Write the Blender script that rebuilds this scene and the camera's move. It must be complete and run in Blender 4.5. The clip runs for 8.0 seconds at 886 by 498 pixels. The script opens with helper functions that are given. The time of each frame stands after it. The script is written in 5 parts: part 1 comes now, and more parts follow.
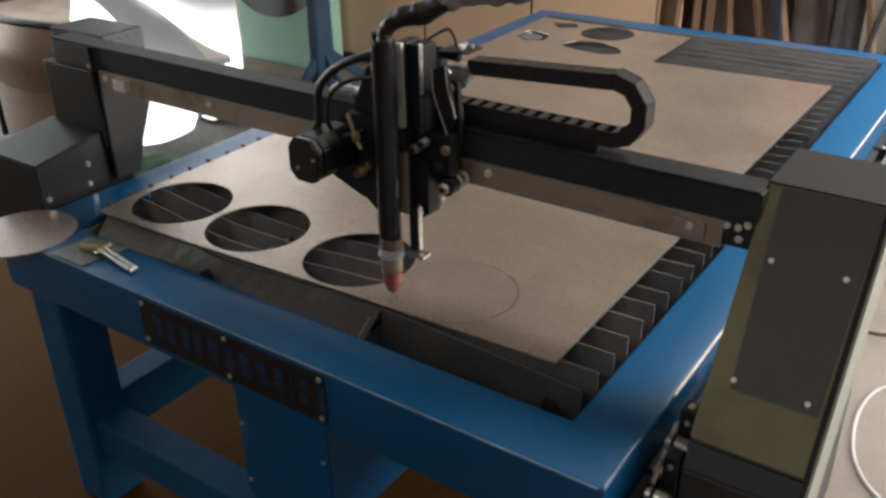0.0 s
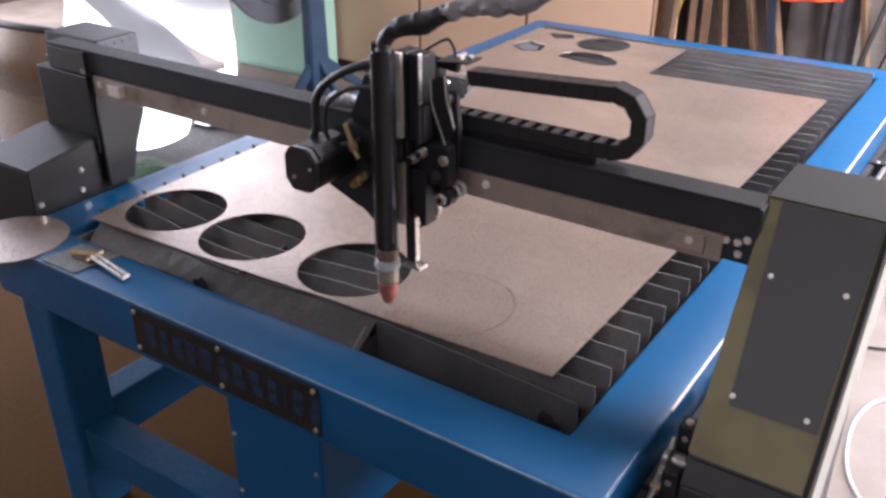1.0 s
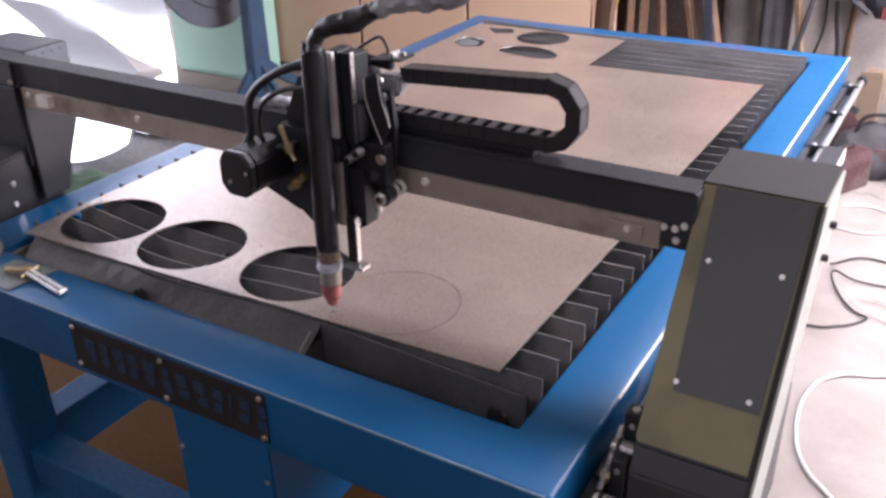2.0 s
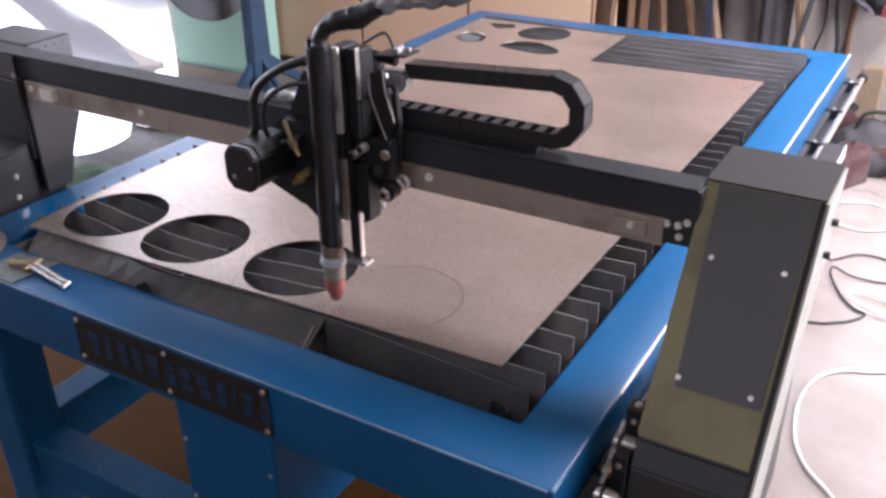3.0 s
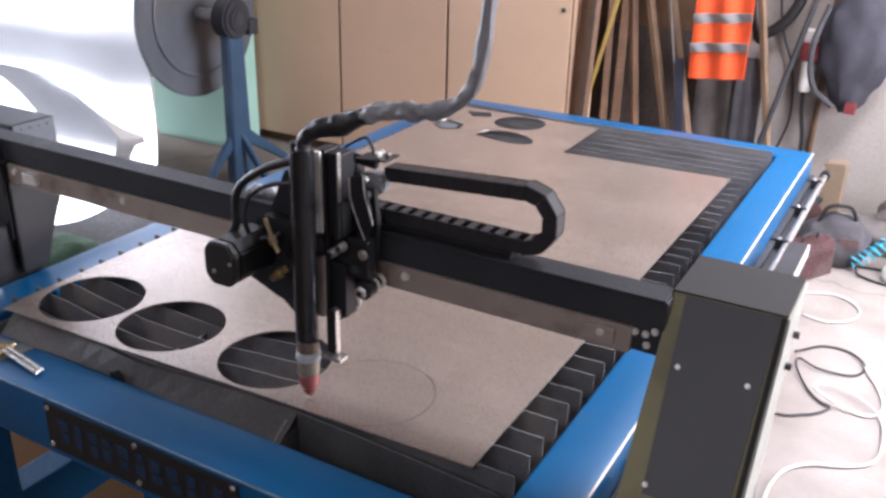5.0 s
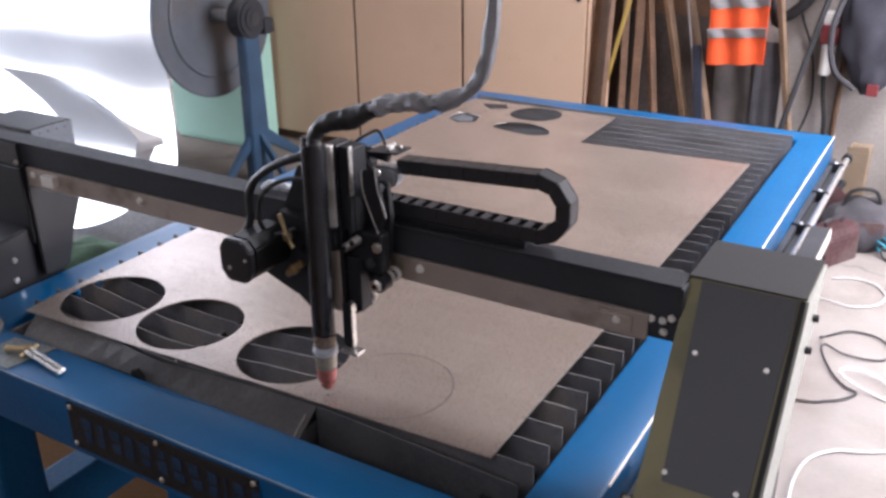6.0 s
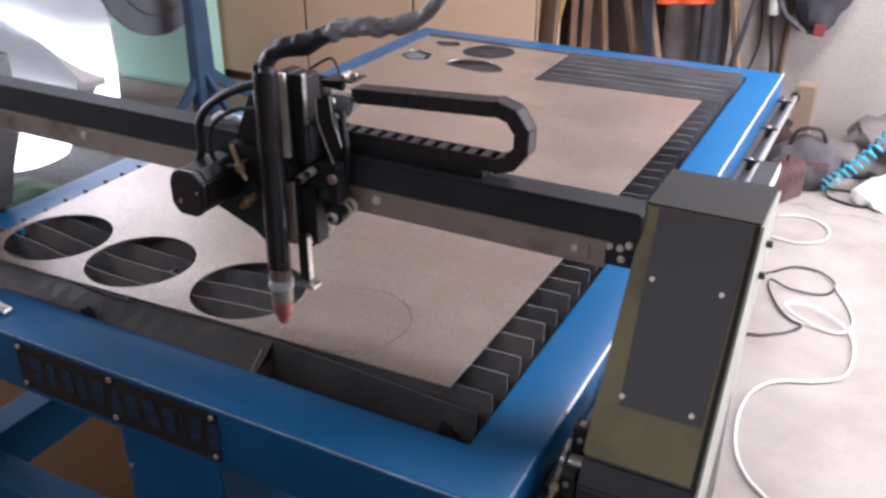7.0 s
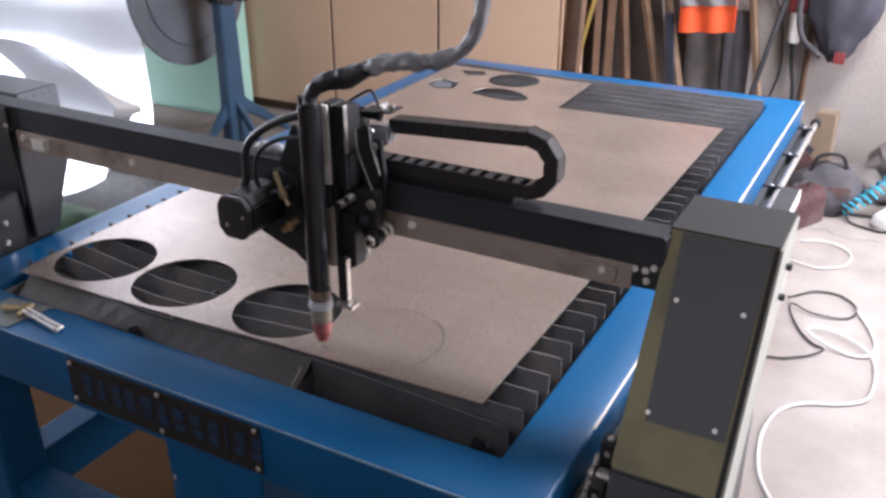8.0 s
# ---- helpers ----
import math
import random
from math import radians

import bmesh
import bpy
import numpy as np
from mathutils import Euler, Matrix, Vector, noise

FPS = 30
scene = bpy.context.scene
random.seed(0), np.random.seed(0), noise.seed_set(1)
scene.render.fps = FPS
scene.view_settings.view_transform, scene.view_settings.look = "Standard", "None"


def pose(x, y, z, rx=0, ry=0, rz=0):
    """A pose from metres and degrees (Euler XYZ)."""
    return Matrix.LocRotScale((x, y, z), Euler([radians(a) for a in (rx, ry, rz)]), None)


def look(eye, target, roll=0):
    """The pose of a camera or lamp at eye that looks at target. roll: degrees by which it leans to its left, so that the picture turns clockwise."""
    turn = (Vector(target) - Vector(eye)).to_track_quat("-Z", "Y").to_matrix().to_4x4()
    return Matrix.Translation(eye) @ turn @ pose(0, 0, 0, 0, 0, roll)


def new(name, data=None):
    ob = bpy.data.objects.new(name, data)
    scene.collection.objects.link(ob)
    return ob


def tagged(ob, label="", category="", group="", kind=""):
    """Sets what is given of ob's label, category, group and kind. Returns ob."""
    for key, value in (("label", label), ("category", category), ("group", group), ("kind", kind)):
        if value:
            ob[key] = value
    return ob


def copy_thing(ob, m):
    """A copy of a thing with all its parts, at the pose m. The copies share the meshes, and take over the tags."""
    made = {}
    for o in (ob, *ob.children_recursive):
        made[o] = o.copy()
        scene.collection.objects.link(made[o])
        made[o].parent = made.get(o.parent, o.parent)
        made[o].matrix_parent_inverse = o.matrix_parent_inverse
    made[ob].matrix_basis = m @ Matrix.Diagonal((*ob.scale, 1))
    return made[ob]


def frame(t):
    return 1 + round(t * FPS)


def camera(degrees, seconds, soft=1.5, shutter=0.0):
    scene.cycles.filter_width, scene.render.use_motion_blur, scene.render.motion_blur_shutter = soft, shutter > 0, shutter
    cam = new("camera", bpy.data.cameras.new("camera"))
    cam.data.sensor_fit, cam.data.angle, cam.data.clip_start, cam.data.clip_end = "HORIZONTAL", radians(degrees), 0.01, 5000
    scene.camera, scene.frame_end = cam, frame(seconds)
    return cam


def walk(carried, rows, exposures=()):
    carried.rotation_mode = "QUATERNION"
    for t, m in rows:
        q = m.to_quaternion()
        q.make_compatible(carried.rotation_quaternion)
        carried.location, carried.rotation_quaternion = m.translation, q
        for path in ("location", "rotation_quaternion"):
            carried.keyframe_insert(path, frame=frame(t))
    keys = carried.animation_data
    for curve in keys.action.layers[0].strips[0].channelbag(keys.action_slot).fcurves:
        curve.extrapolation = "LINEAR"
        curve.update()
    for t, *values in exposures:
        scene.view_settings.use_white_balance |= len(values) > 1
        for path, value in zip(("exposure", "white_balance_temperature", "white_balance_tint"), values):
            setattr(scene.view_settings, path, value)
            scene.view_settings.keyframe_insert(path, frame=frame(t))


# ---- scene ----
cam = camera(52.6, 8.0, soft=3.0)
PATH = [
    (0, (0.525, -1.045, 1.561), (-0.491, 0.403, 0.627), -1.1),
    (0.5, (0.52, -1.04, 1.563), (-0.47, 0.437, 0.648), -0.6),
    (1, (0.51, -1.04, 1.561), (-0.494, 0.426, 0.642), -0.2),
    (1.5, (0.524, -1.028, 1.559), (-0.458, 0.444, 0.627), -1.8),
    (2, (0.525, -1.021, 1.556), (-0.395, 0.496, 0.633), -1.3),
    (2.2, (0.519, -1.023, 1.56), (-0.389, 0.494, 0.625), -0.8),
    (3.3, (0.52, -1.031, 1.561), (-0.397, 0.481, 0.627), -1.1),
    (3.5, (0.517, -1.02, 1.558), (-0.406, 0.483, 0.614), -1.2),
    (4, (0.52, -1.017, 1.559), (-0.408, 0.494, 0.633), -1.5),
    (4.5, (0.521, -1.03, 1.605), (-0.381, 0.533, 0.743), 0.5),
    (4.7, (0.52, -1.039, 1.621), (-0.364, 0.556, 0.799), 1.5),
    (5.8, (0.529, -1.033, 1.625), (-0.411, 0.555, 0.853), -0.2),
    (6, (0.533, -1.031, 1.616), (-0.403, 0.541, 0.809), -0.7),
    (6.5, (0.532, -1.036, 1.604), (-0.34, 0.553, 0.758), -0.5),
    (7, (0.522, -1.036, 1.586), (-0.293, 0.546, 0.672), 0.3),
    (7.5, (0.513, -1.047, 1.594), (-0.327, 0.514, 0.67), -0.5),
    (8, (0.534, -1.105, 1.615), (-0.332, 0.477, 0.751), -0.2),
]
EXPOSURES = [(0.0, 0.4, 6750, 6), (0.5, 0.97, 6500, 15), (1.0, 1.23, 6200, 21), (2.0, 1.28, 6100, 23), (3.5, 1.21, 6000, 20), (4.5, 1.2, 5950, 18), (6.0, 1.06, 5950, 17), (7.0, 1.02, 6000, 18), (8.0, 1.06, 5950, 16)]
walk(cam, [(t, look(eye, target, roll)) for t, eye, target, roll in PATH], EXPOSURES)

# ---- light ----
world = bpy.data.worlds.new("world")
scene.world = world
world.use_nodes = True
wn = world.node_tree
sky = wn.nodes.new("ShaderNodeTexSky")
sky.sky_type = "NISHITA"
sky.sun_disc = False
sky.sun_elevation, sky.sun_rotation = radians(40), radians(80)
wn.nodes["Background"].inputs["Strength"].default_value = 0.12
wn.links.new(sky.outputs[0], wn.nodes["Background"].inputs[0])


def opening_light(name, m, width, height, watts, colour):
    """Daylight that falls in through a door opening."""
    lamp = bpy.data.lights.new(name, "AREA")
    lamp.shape, lamp.size, lamp.size_y, lamp.energy, lamp.color = "RECTANGLE", width, height, watts, colour
    ob = new(name, lamp)
    ob.matrix_world = m
    return ob


EAST, WEST, SOUTH, NORTH, CEIL = 2.7, -6.6, -6.0, 3.75, 3.4
# high window in the far wall: x from, x to, sill, head
HIGH = (-6.3, -4.1, 2.1, 3.2)
# wide door in the west wall: y from, y to, sill, head
WDOOR = (-2.0, 2.5, 0.03, 3.2)
# unseen added roof lamps: x from, x to, y from, y to
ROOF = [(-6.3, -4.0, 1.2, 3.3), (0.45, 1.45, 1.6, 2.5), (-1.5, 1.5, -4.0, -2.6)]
# the third only fills the faces turned towards the camera
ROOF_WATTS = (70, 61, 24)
ROOF_SPREAD = (110, 118, 180)  # degrees; narrowed where a lamp would spill on floor and wall
opening_light("east_daylight", look((EAST - 0.02, 2.1, 1.85), (0, 2.1, 1.6)), 2.4, 1.7, 112, (1.0, 0.96, 0.94))
opening_light("high_daylight", look(((HIGH[0] + HIGH[1]) / 2, NORTH - 0.02, (HIGH[2] + HIGH[3]) / 2), ((HIGH[0] + HIGH[1]) / 2, 0, (HIGH[2] + HIGH[3]) / 2)), HIGH[1] - HIGH[0], HIGH[3] - HIGH[2], 24, (0.97, 0.98, 1.0))
opening_light("west_daylight", look((WEST + 0.02, (WDOOR[0] + WDOOR[1]) / 2, (WDOOR[2] + WDOOR[3]) / 2), (0, (WDOOR[0] + WDOOR[1]) / 2, (WDOOR[2] + WDOOR[3]) / 2)), WDOOR[1] - WDOOR[0], WDOOR[3] - WDOOR[2], 150, (0.97, 0.98, 1.0))
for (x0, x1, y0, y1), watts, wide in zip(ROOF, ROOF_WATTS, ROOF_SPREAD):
    roof = opening_light("added_roof_light", pose((x0 + x1) / 2, (y0 + y1) / 2, CEIL - 0.01), x1 - x0, y1 - y0, watts, (1.0, 0.97, 0.94))
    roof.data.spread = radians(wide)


# ---- materials ----
def material(name, base, rough=0.5, metal=0.0, vary=0.25, scale=6.0, fine=90.0, bump=0.15, depth=0.002, second=None, mask=(0.45, 0.65), spots=3.0, coat=0.0, rough_vary=0.15, grit=0.5):
    """A painted, metal or fabric surface: large blotches and fine grain in the colour, gloss and relief; second: the colour of stains."""
    m = bpy.data.materials.new(name)
    m.use_nodes = True
    t, p = m.node_tree, m.node_tree.nodes["Principled BSDF"]
    co = t.nodes.new("ShaderNodeTexCoord").outputs["Object"]

    def grain(size, detail=4.0):
        n = t.nodes.new("ShaderNodeTexNoise")
        n.inputs["Scale"].default_value, n.inputs["Detail"].default_value = size, detail
        t.links.new(co, n.inputs["Vector"])
        return n.outputs["Fac"]

    def ramp(fac, a, b, lo, hi):
        r = t.nodes.new("ShaderNodeMapRange")
        for i, v in enumerate((lo, hi, a, b)):
            r.inputs[1 + i].default_value = v
        t.links.new(fac, r.inputs[0])
        return r.outputs[0]

    def mixed(fac, a, b, kind="MIX"):
        x = t.nodes.new("ShaderNodeMix")
        x.data_type, x.blend_type = "RGBA", kind
        for sock, v in ((x.inputs[0], fac), (x.inputs[6], a), (x.inputs[7], b)):
            if isinstance(v, (tuple, float, int)):
                sock.default_value = v if not isinstance(v, tuple) else (*v, 1)
            else:
                t.links.new(v, sock)
        return x.outputs[2]

    big, small = grain(scale), grain(fine, 6.0)
    lo = tuple(c * (1 - vary) for c in base)
    hi = tuple(min(1, c * (1 + vary)) for c in base)
    colour = mixed(ramp(big, 0, 1, 0.3, 0.7), lo, hi)
    colour = mixed(ramp(small, 0, grit, 0.35, 0.65), colour, tuple(c * (1 - vary) for c in base))
    if second:
        colour = mixed(ramp(grain(spots, 7.0), 0, 1, *mask), colour, second)
    t.links.new(colour, p.inputs["Base Color"])
    t.links.new(ramp(small, max(0.02, rough - rough_vary), min(1, rough + rough_vary), 0.3, 0.7), p.inputs["Roughness"])
    p.inputs["Metallic"].default_value = metal
    p.inputs["Coat Weight"].default_value = coat
    if bump:
        b = t.nodes.new("ShaderNodeBump")
        b.inputs["Strength"].default_value, b.inputs["Distance"].default_value = bump, depth
        t.links.new(small, b.inputs["Height"])
        t.links.new(b.outputs[0], p.inputs["Normal"])
    return m


def sheet_material():
    """Hot-rolled sheet: brown-grey mill scale with a coarse glinting grain, paler rubbed streaks and dull stains."""
    m = material("mild_steel_sheet", (0.378, 0.315, 0.274), 0.3, 0.68, 0.1, 5, 190, 0.0, 0.0012, (0.31, 0.25, 0.21), (0.48, 0.85), 4, grit=0.2)
    t, p = m.node_tree, m.node_tree.nodes["Principled BSDF"]
    co = t.nodes["Texture Coordinate"].outputs["Object"]
    base = p.inputs["Base Color"].links[0].from_socket

    def noise_of(size, detail, stretch=(1, 1, 1)):
        mapping = t.nodes.new("ShaderNodeMapping")
        mapping.inputs["Scale"].default_value = stretch
        t.links.new(co, mapping.inputs["Vector"])
        n = t.nodes.new("ShaderNodeTexNoise")
        n.inputs["Scale"].default_value, n.inputs["Detail"].default_value = size, detail
        t.links.new(mapping.outputs[0], n.inputs["Vector"])
        return n.outputs["Fac"]

    def ranged(fac, lo, hi, a, b):
        r = t.nodes.new("ShaderNodeMapRange")
        for i, v in enumerate((lo, hi, a, b)):
            r.inputs[1 + i].default_value = v
        t.links.new(fac, r.inputs[0])
        return r.outputs[0]

    coarse, streak = noise_of(220, 3, (1, 1.5, 1)), noise_of(9, 5, (1, 5, 1))
    grain_tone = ranged(coarse, 0.36, 0.64, 0.86, 1.14)
    both = t.nodes.new("ShaderNodeMath")
    both.operation = "MULTIPLY"
    t.links.new(grain_tone, both.inputs[0])
    t.links.new(ranged(streak, 0.35, 0.7, 0.96, 1.06), both.inputs[1])
    mix = t.nodes.new("ShaderNodeMix")
    mix.data_type, mix.blend_type = "RGBA", "MULTIPLY"
    mix.inputs[0].default_value = 1.0
    t.links.new(base, mix.inputs[6])
    t.links.new(both.outputs[0], mix.inputs[7])
    t.links.new(mix.outputs[2], p.inputs["Base Color"])
    t.links.new(ranged(coarse, 0.36, 0.64, 0.38, 0.25), p.inputs["Roughness"])
    b = t.nodes.new("ShaderNodeBump")
    b.inputs["Strength"].default_value, b.inputs["Distance"].default_value = 0.9, 0.0005
    t.links.new(coarse, b.inputs["Height"])
    t.links.new(b.outputs[0], p.inputs["Normal"])
    return m


BLUE = material("blue_paint", (0.002, 0.076, 0.196), 0.34, 0, 0.1, 4, 130, 0.03, 0.0004, (0.007, 0.085, 0.212), (0.5, 0.85), 6, grit=0.12, rough_vary=0.06)
# matte copy of BLUE that keeps window sheen off the shaded lower parts
MATTEBLUE = material("matte_blue_paint", (0.003, 0.072, 0.172), 0.7, 0, 0.12, 4, 130, 0.05, 0.0005, (0.02, 0.05, 0.1), (0.5, 0.85), 6, grit=0.2)
FADEDBLUE = material("faded_blue_paint", (0.03, 0.068, 0.122), 0.5, 0, 0.2, 6, 130, 0.05, 0.0005, grit=0.2)
GLINTBLUE = material("highlight_blue_paint", (0.13, 0.2, 0.29), 0.35, 0, 0.3, 20, 130, 0.05, 0.0005)
# BLUE darkened: the shade inside the nameplate's cut-outs put into colour
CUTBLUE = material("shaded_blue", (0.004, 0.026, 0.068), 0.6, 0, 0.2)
BLACK = material("black_paint", (0.03, 0.03, 0.033), 0.4, 0, 0.25, 8, 200, 0.05, 0.0005, grit=0.25, rough_vary=0.08)
BEAM = material("black_beam", (0.038, 0.039, 0.043), 0.55, 0.0, 0.15, 6, 150, 0.02, 0.0003, (0.05, 0.05, 0.052), (0.55, 0.85), 5, grit=0.2, rough_vary=0.08)
FLANGE = material("worn_grey_flange", (0.11, 0.122, 0.14), 0.5, 0.1, 0.25, 5, 150, 0.08, 0.0006, (0.12, 0.1, 0.09), (0.55, 0.8), 4)
PLASTIC = material("black_plastic", (0.026, 0.026, 0.029), 0.33, 0, 0.2, 30, 300, 0.04, 0.0003, grit=0.2, rough_vary=0.06)
GLOSS = material("glossy_black_tube", (0.016, 0.016, 0.018), 0.22, 0, 0.2, 30, 300, 0.02, 0.0002, grit=0.2, rough_vary=0.05)
CARBON = material("matt_black_metal", (0.014, 0.014, 0.016), 0.45, 0, 0.2, 12, 220, 0.03, 0.0003, grit=0.2, rough_vary=0.06)
RUBBER = material("black_rubber", (0.015, 0.015, 0.016), 0.45, 0, 0.2, 20, 200, 0.1, 0.0005)
CAP = material("dark_cap", (0.027, 0.026, 0.025), 0.75, 0, 0.1, 5, 220, 0.0, 0.0003, grit=0.1, rough_vary=0.04)
COVER = material("dark_grey_cover", (0.056, 0.054, 0.054), 0.5, 0, 0.07, 5, 260, 0.0, 0.0002, grit=0.05, rough_vary=0.03)
OLIVE = material("olive_housing", (0.215, 0.19, 0.093), 0.45, 0.0, 0.1, 5, 220, 0.0, 0.0004, (0.16, 0.142, 0.066), (0.5, 0.8), 4, grit=0.06, rough_vary=0.04)
CREAM = material("pale_side_plate", (0.36, 0.365, 0.32), 0.45, 0.0, 0.1, 6, 220, 0.1, 0.0006)
SHEET = sheet_material()
EDGE = material("cut_edge", (0.5, 0.47, 0.43), 0.35, 0.9, 0.2, 30, 400, 0.2, 0.0006)
FRONTSLAT = material("scaled_slat_steel", (0.054, 0.048, 0.044), 0.6, 0.0, 0.3, 7, 130, 0.3, 0.0012, (0.11, 0.094, 0.082), (0.48, 0.78), 7)
SLAT = material("slat_steel", (0.15, 0.145, 0.148), 0.65, 0.0, 0.3, 7, 130, 0.3, 0.0012, (0.22, 0.188, 0.16), (0.48, 0.78), 7)
# SLAT made paler: haze and front light on far slats put into colour
PALESLAT = material("hazed_slat_steel", (0.27, 0.262, 0.27), 0.55, 0.1, 0.25, 7, 130, 0.2, 0.0012, (0.17, 0.155, 0.14), (0.5, 0.8), 5)
DARKSLAT = material("dark_slat_steel", (0.07, 0.067, 0.066), 0.5, 0.2, 0.3, 7, 130, 0.3, 0.0012, (0.12, 0.11, 0.1), (0.5, 0.8), 6)
TRAY = material("dark_tray", (0.045, 0.048, 0.056), 0.7, 0, 0.4, 8, 120, 0.3, 0.002)
GREYBAR = material("brown_grey_bar", (0.4, 0.335, 0.285), 0.42, 0.3, 0.15, 8, 200, 0.15, 0.0006, (0.12, 0.09, 0.06), (0.55, 0.8), 12)
STEEL = material("bright_steel", (0.6, 0.58, 0.55), 0.3, 0.85, 0.1, 20, 260, 0.03, 0.0002, grit=0.2, rough_vary=0.06)
ALU = material("aluminium", (0.78, 0.74, 0.68), 0.4, 0.2, 0.1, 20, 260, 0.03, 0.0002, grit=0.2, rough_vary=0.06)
SCREW = material("dull_screw", (0.33, 0.31, 0.29), 0.4, 0.8, 0.1)
BRASS = material("brass", (0.6, 0.47, 0.27), 0.38, 1.0, 0.15, 30, 260, 0.1, 0.0004)
BROWNMETAL = material("scuffed_collar", (0.26, 0.195, 0.15), 0.32, 0.5, 0.2, 40, 300, 0.1, 0.0004, (0.4, 0.36, 0.3), (0.55, 0.75), 60)
OLIVECLEAR = material("olive_collar", (0.27, 0.235, 0.18), 0.25, 0.1, 0.2, 40, 300, 0.05, 0.0004)
COPPER = material("copper_cap", (0.38, 0.125, 0.112), 0.38, 0.2, 0.25, 30, 300, 0.15, 0.0004, (0.2, 0.08, 0.06), (0.5, 0.75), 40)
CLEAR = material("clear_sleeve", (0.45, 0.47, 0.5), 0.2, 0.0, 0.12, 20, 200, 0.05, 0.0004)
SMOKY = material("smoky_plastic", (0.28, 0.28, 0.29), 0.25, 0.0, 0.12, 20, 200, 0.05, 0.0004)
ZINC = material("dull_zinc_plate", (0.2, 0.21, 0.195), 0.35, 0.4, 0.2, 14, 200, 0.1, 0.0006)
GALV = material("galvanised_sheet", (0.86, 0.87, 0.88), 0.3, 0.66, 0.03, 3, 20, 0.0, 0.001, rough_vary=0.0, grit=0.1)
NAMEPLATE = material("nameplate", (0.012, 0.012, 0.014), 0.5, 0, 0.2, 20, 200, 0.1, 0.0004)
SLEEVE = material("grey_fabric_sleeve", (0.24, 0.235, 0.245), 0.5, 0, 0.3, 18, 320, 0.5, 0.001)
WHITECABLE = material("white_cable", (0.55, 0.53, 0.51), 0.45, 0, 0.08, 20, 200, 0.05, 0.0004)
GREENCAB = material("mint_green_paint", (0.4, 0.64, 0.53), 0.4, 0, 0.06, 3, 120, 0.05, 0.0006)
BEIGE = material("beige_paint", (0.62, 0.425, 0.29), 0.45, 0, 0.08, 2, 120, 0.06, 0.0006, (0.5, 0.35, 0.225), (0.62, 0.85), 4)
SEAM = material("dark_seam", (0.12, 0.06, 0.035), 0.7, 0, 0.2)
WALLPAINT = material("wall_plaster", (0.34, 0.3, 0.275), 0.8, 0, 0.2, 1.2, 60, 0.3, 0.003, (0.22, 0.19, 0.17), (0.5, 0.8), 2)
DARKPLANK = material("dim_planks", (0.1, 0.085, 0.07), 0.8, 0, 0.3, 2, 40, 0.3, 0.003)
CEILPAINT = material("ceiling_boards", (0.3, 0.27, 0.235), 0.85, 0, 0.15, 1.2, 40, 0.3, 0.003)
TIMBER = material("timber", (0.13, 0.07, 0.038), 0.65, 0, 0.35, 7, 90, 0.35, 0.002)
TIMBERPALE = material("pale_timber", (0.18, 0.115, 0.07), 0.65, 0, 0.3, 7, 90, 0.35, 0.002)
DARKWOOD = material("dark_board", (0.075, 0.06, 0.052), 0.7, 0, 0.4, 4, 60, 0.3, 0.002)
YELLOW = material("yellow_tape", (0.32, 0.215, 0.05), 0.5, 0, 0.12)
ORANGE = material("orange_fabric", (0.78, 0.095, 0.018), 0.75, 0, 0.1, 14, 420, 0.4, 0.001)
SILVERTAPE = material("reflective_tape", (0.26, 0.25, 0.25), 0.75, 0.0, 0.1, 20, 300, 0.1, 0.0004)
DUSTY = material("dusty_cloth", (0.14, 0.125, 0.12), 0.9, 0, 0.3, 7, 200, 0.4, 0.003)
NAVYCLOTH = material("navy_canvas", (0.045, 0.043, 0.056), 0.85, 0, 0.3, 9, 240, 0.4, 0.002)
DARKCLOTH = material("dark_cloth", (0.06, 0.056, 0.062), 0.9, 0, 0.35, 9, 240, 0.5, 0.003)
BROWNCLOTH = material("brown_grey_cloth", (0.1, 0.085, 0.078), 0.9, 0, 0.35, 9, 240, 0.5, 0.003)
BLUECLOTH = material("navy_tool", (0.02, 0.024, 0.04), 0.6, 0, 0.3)
RED = material("red_plastic", (0.17, 0.03, 0.032), 0.45, 0, 0.2)
DULLRED = material("dusty_red_plastic", (0.065, 0.025, 0.026), 0.7, 0, 0.3, 8, 90, 0.1, 0.001, (0.1, 0.08, 0.07), (0.5, 0.75), 9)
WHITEPLASTIC = material("white_plastic", (0.7, 0.68, 0.65), 0.45, 0, 0.1)
CARD = material("cardboard", (0.2, 0.145, 0.095), 0.85, 0, 0.18, 8, 120, 0.3, 0.001)
CYAN = material("blue_coil_hose", (0.04, 0.3, 0.42), 0.35, 0, 0.15)
DRUM = material("tan_vinyl", (0.21, 0.14, 0.09), 0.36, 0.2, 0.12, 4, 120, 0.1, 0.001, (0.2, 0.11, 0.06), (0.55, 0.8), 5)
DARKSHEET = material("dark_sheet", (0.028, 0.03, 0.036), 0.6, 0, 0.3, 4, 90, 0.1, 0.001, (0.05, 0.045, 0.04), (0.5, 0.8), 3)
GREENCLOTH = material("dark_green_bag", (0.03, 0.07, 0.04), 0.8, 0, 0.3, 9, 120, 0.4, 0.002)


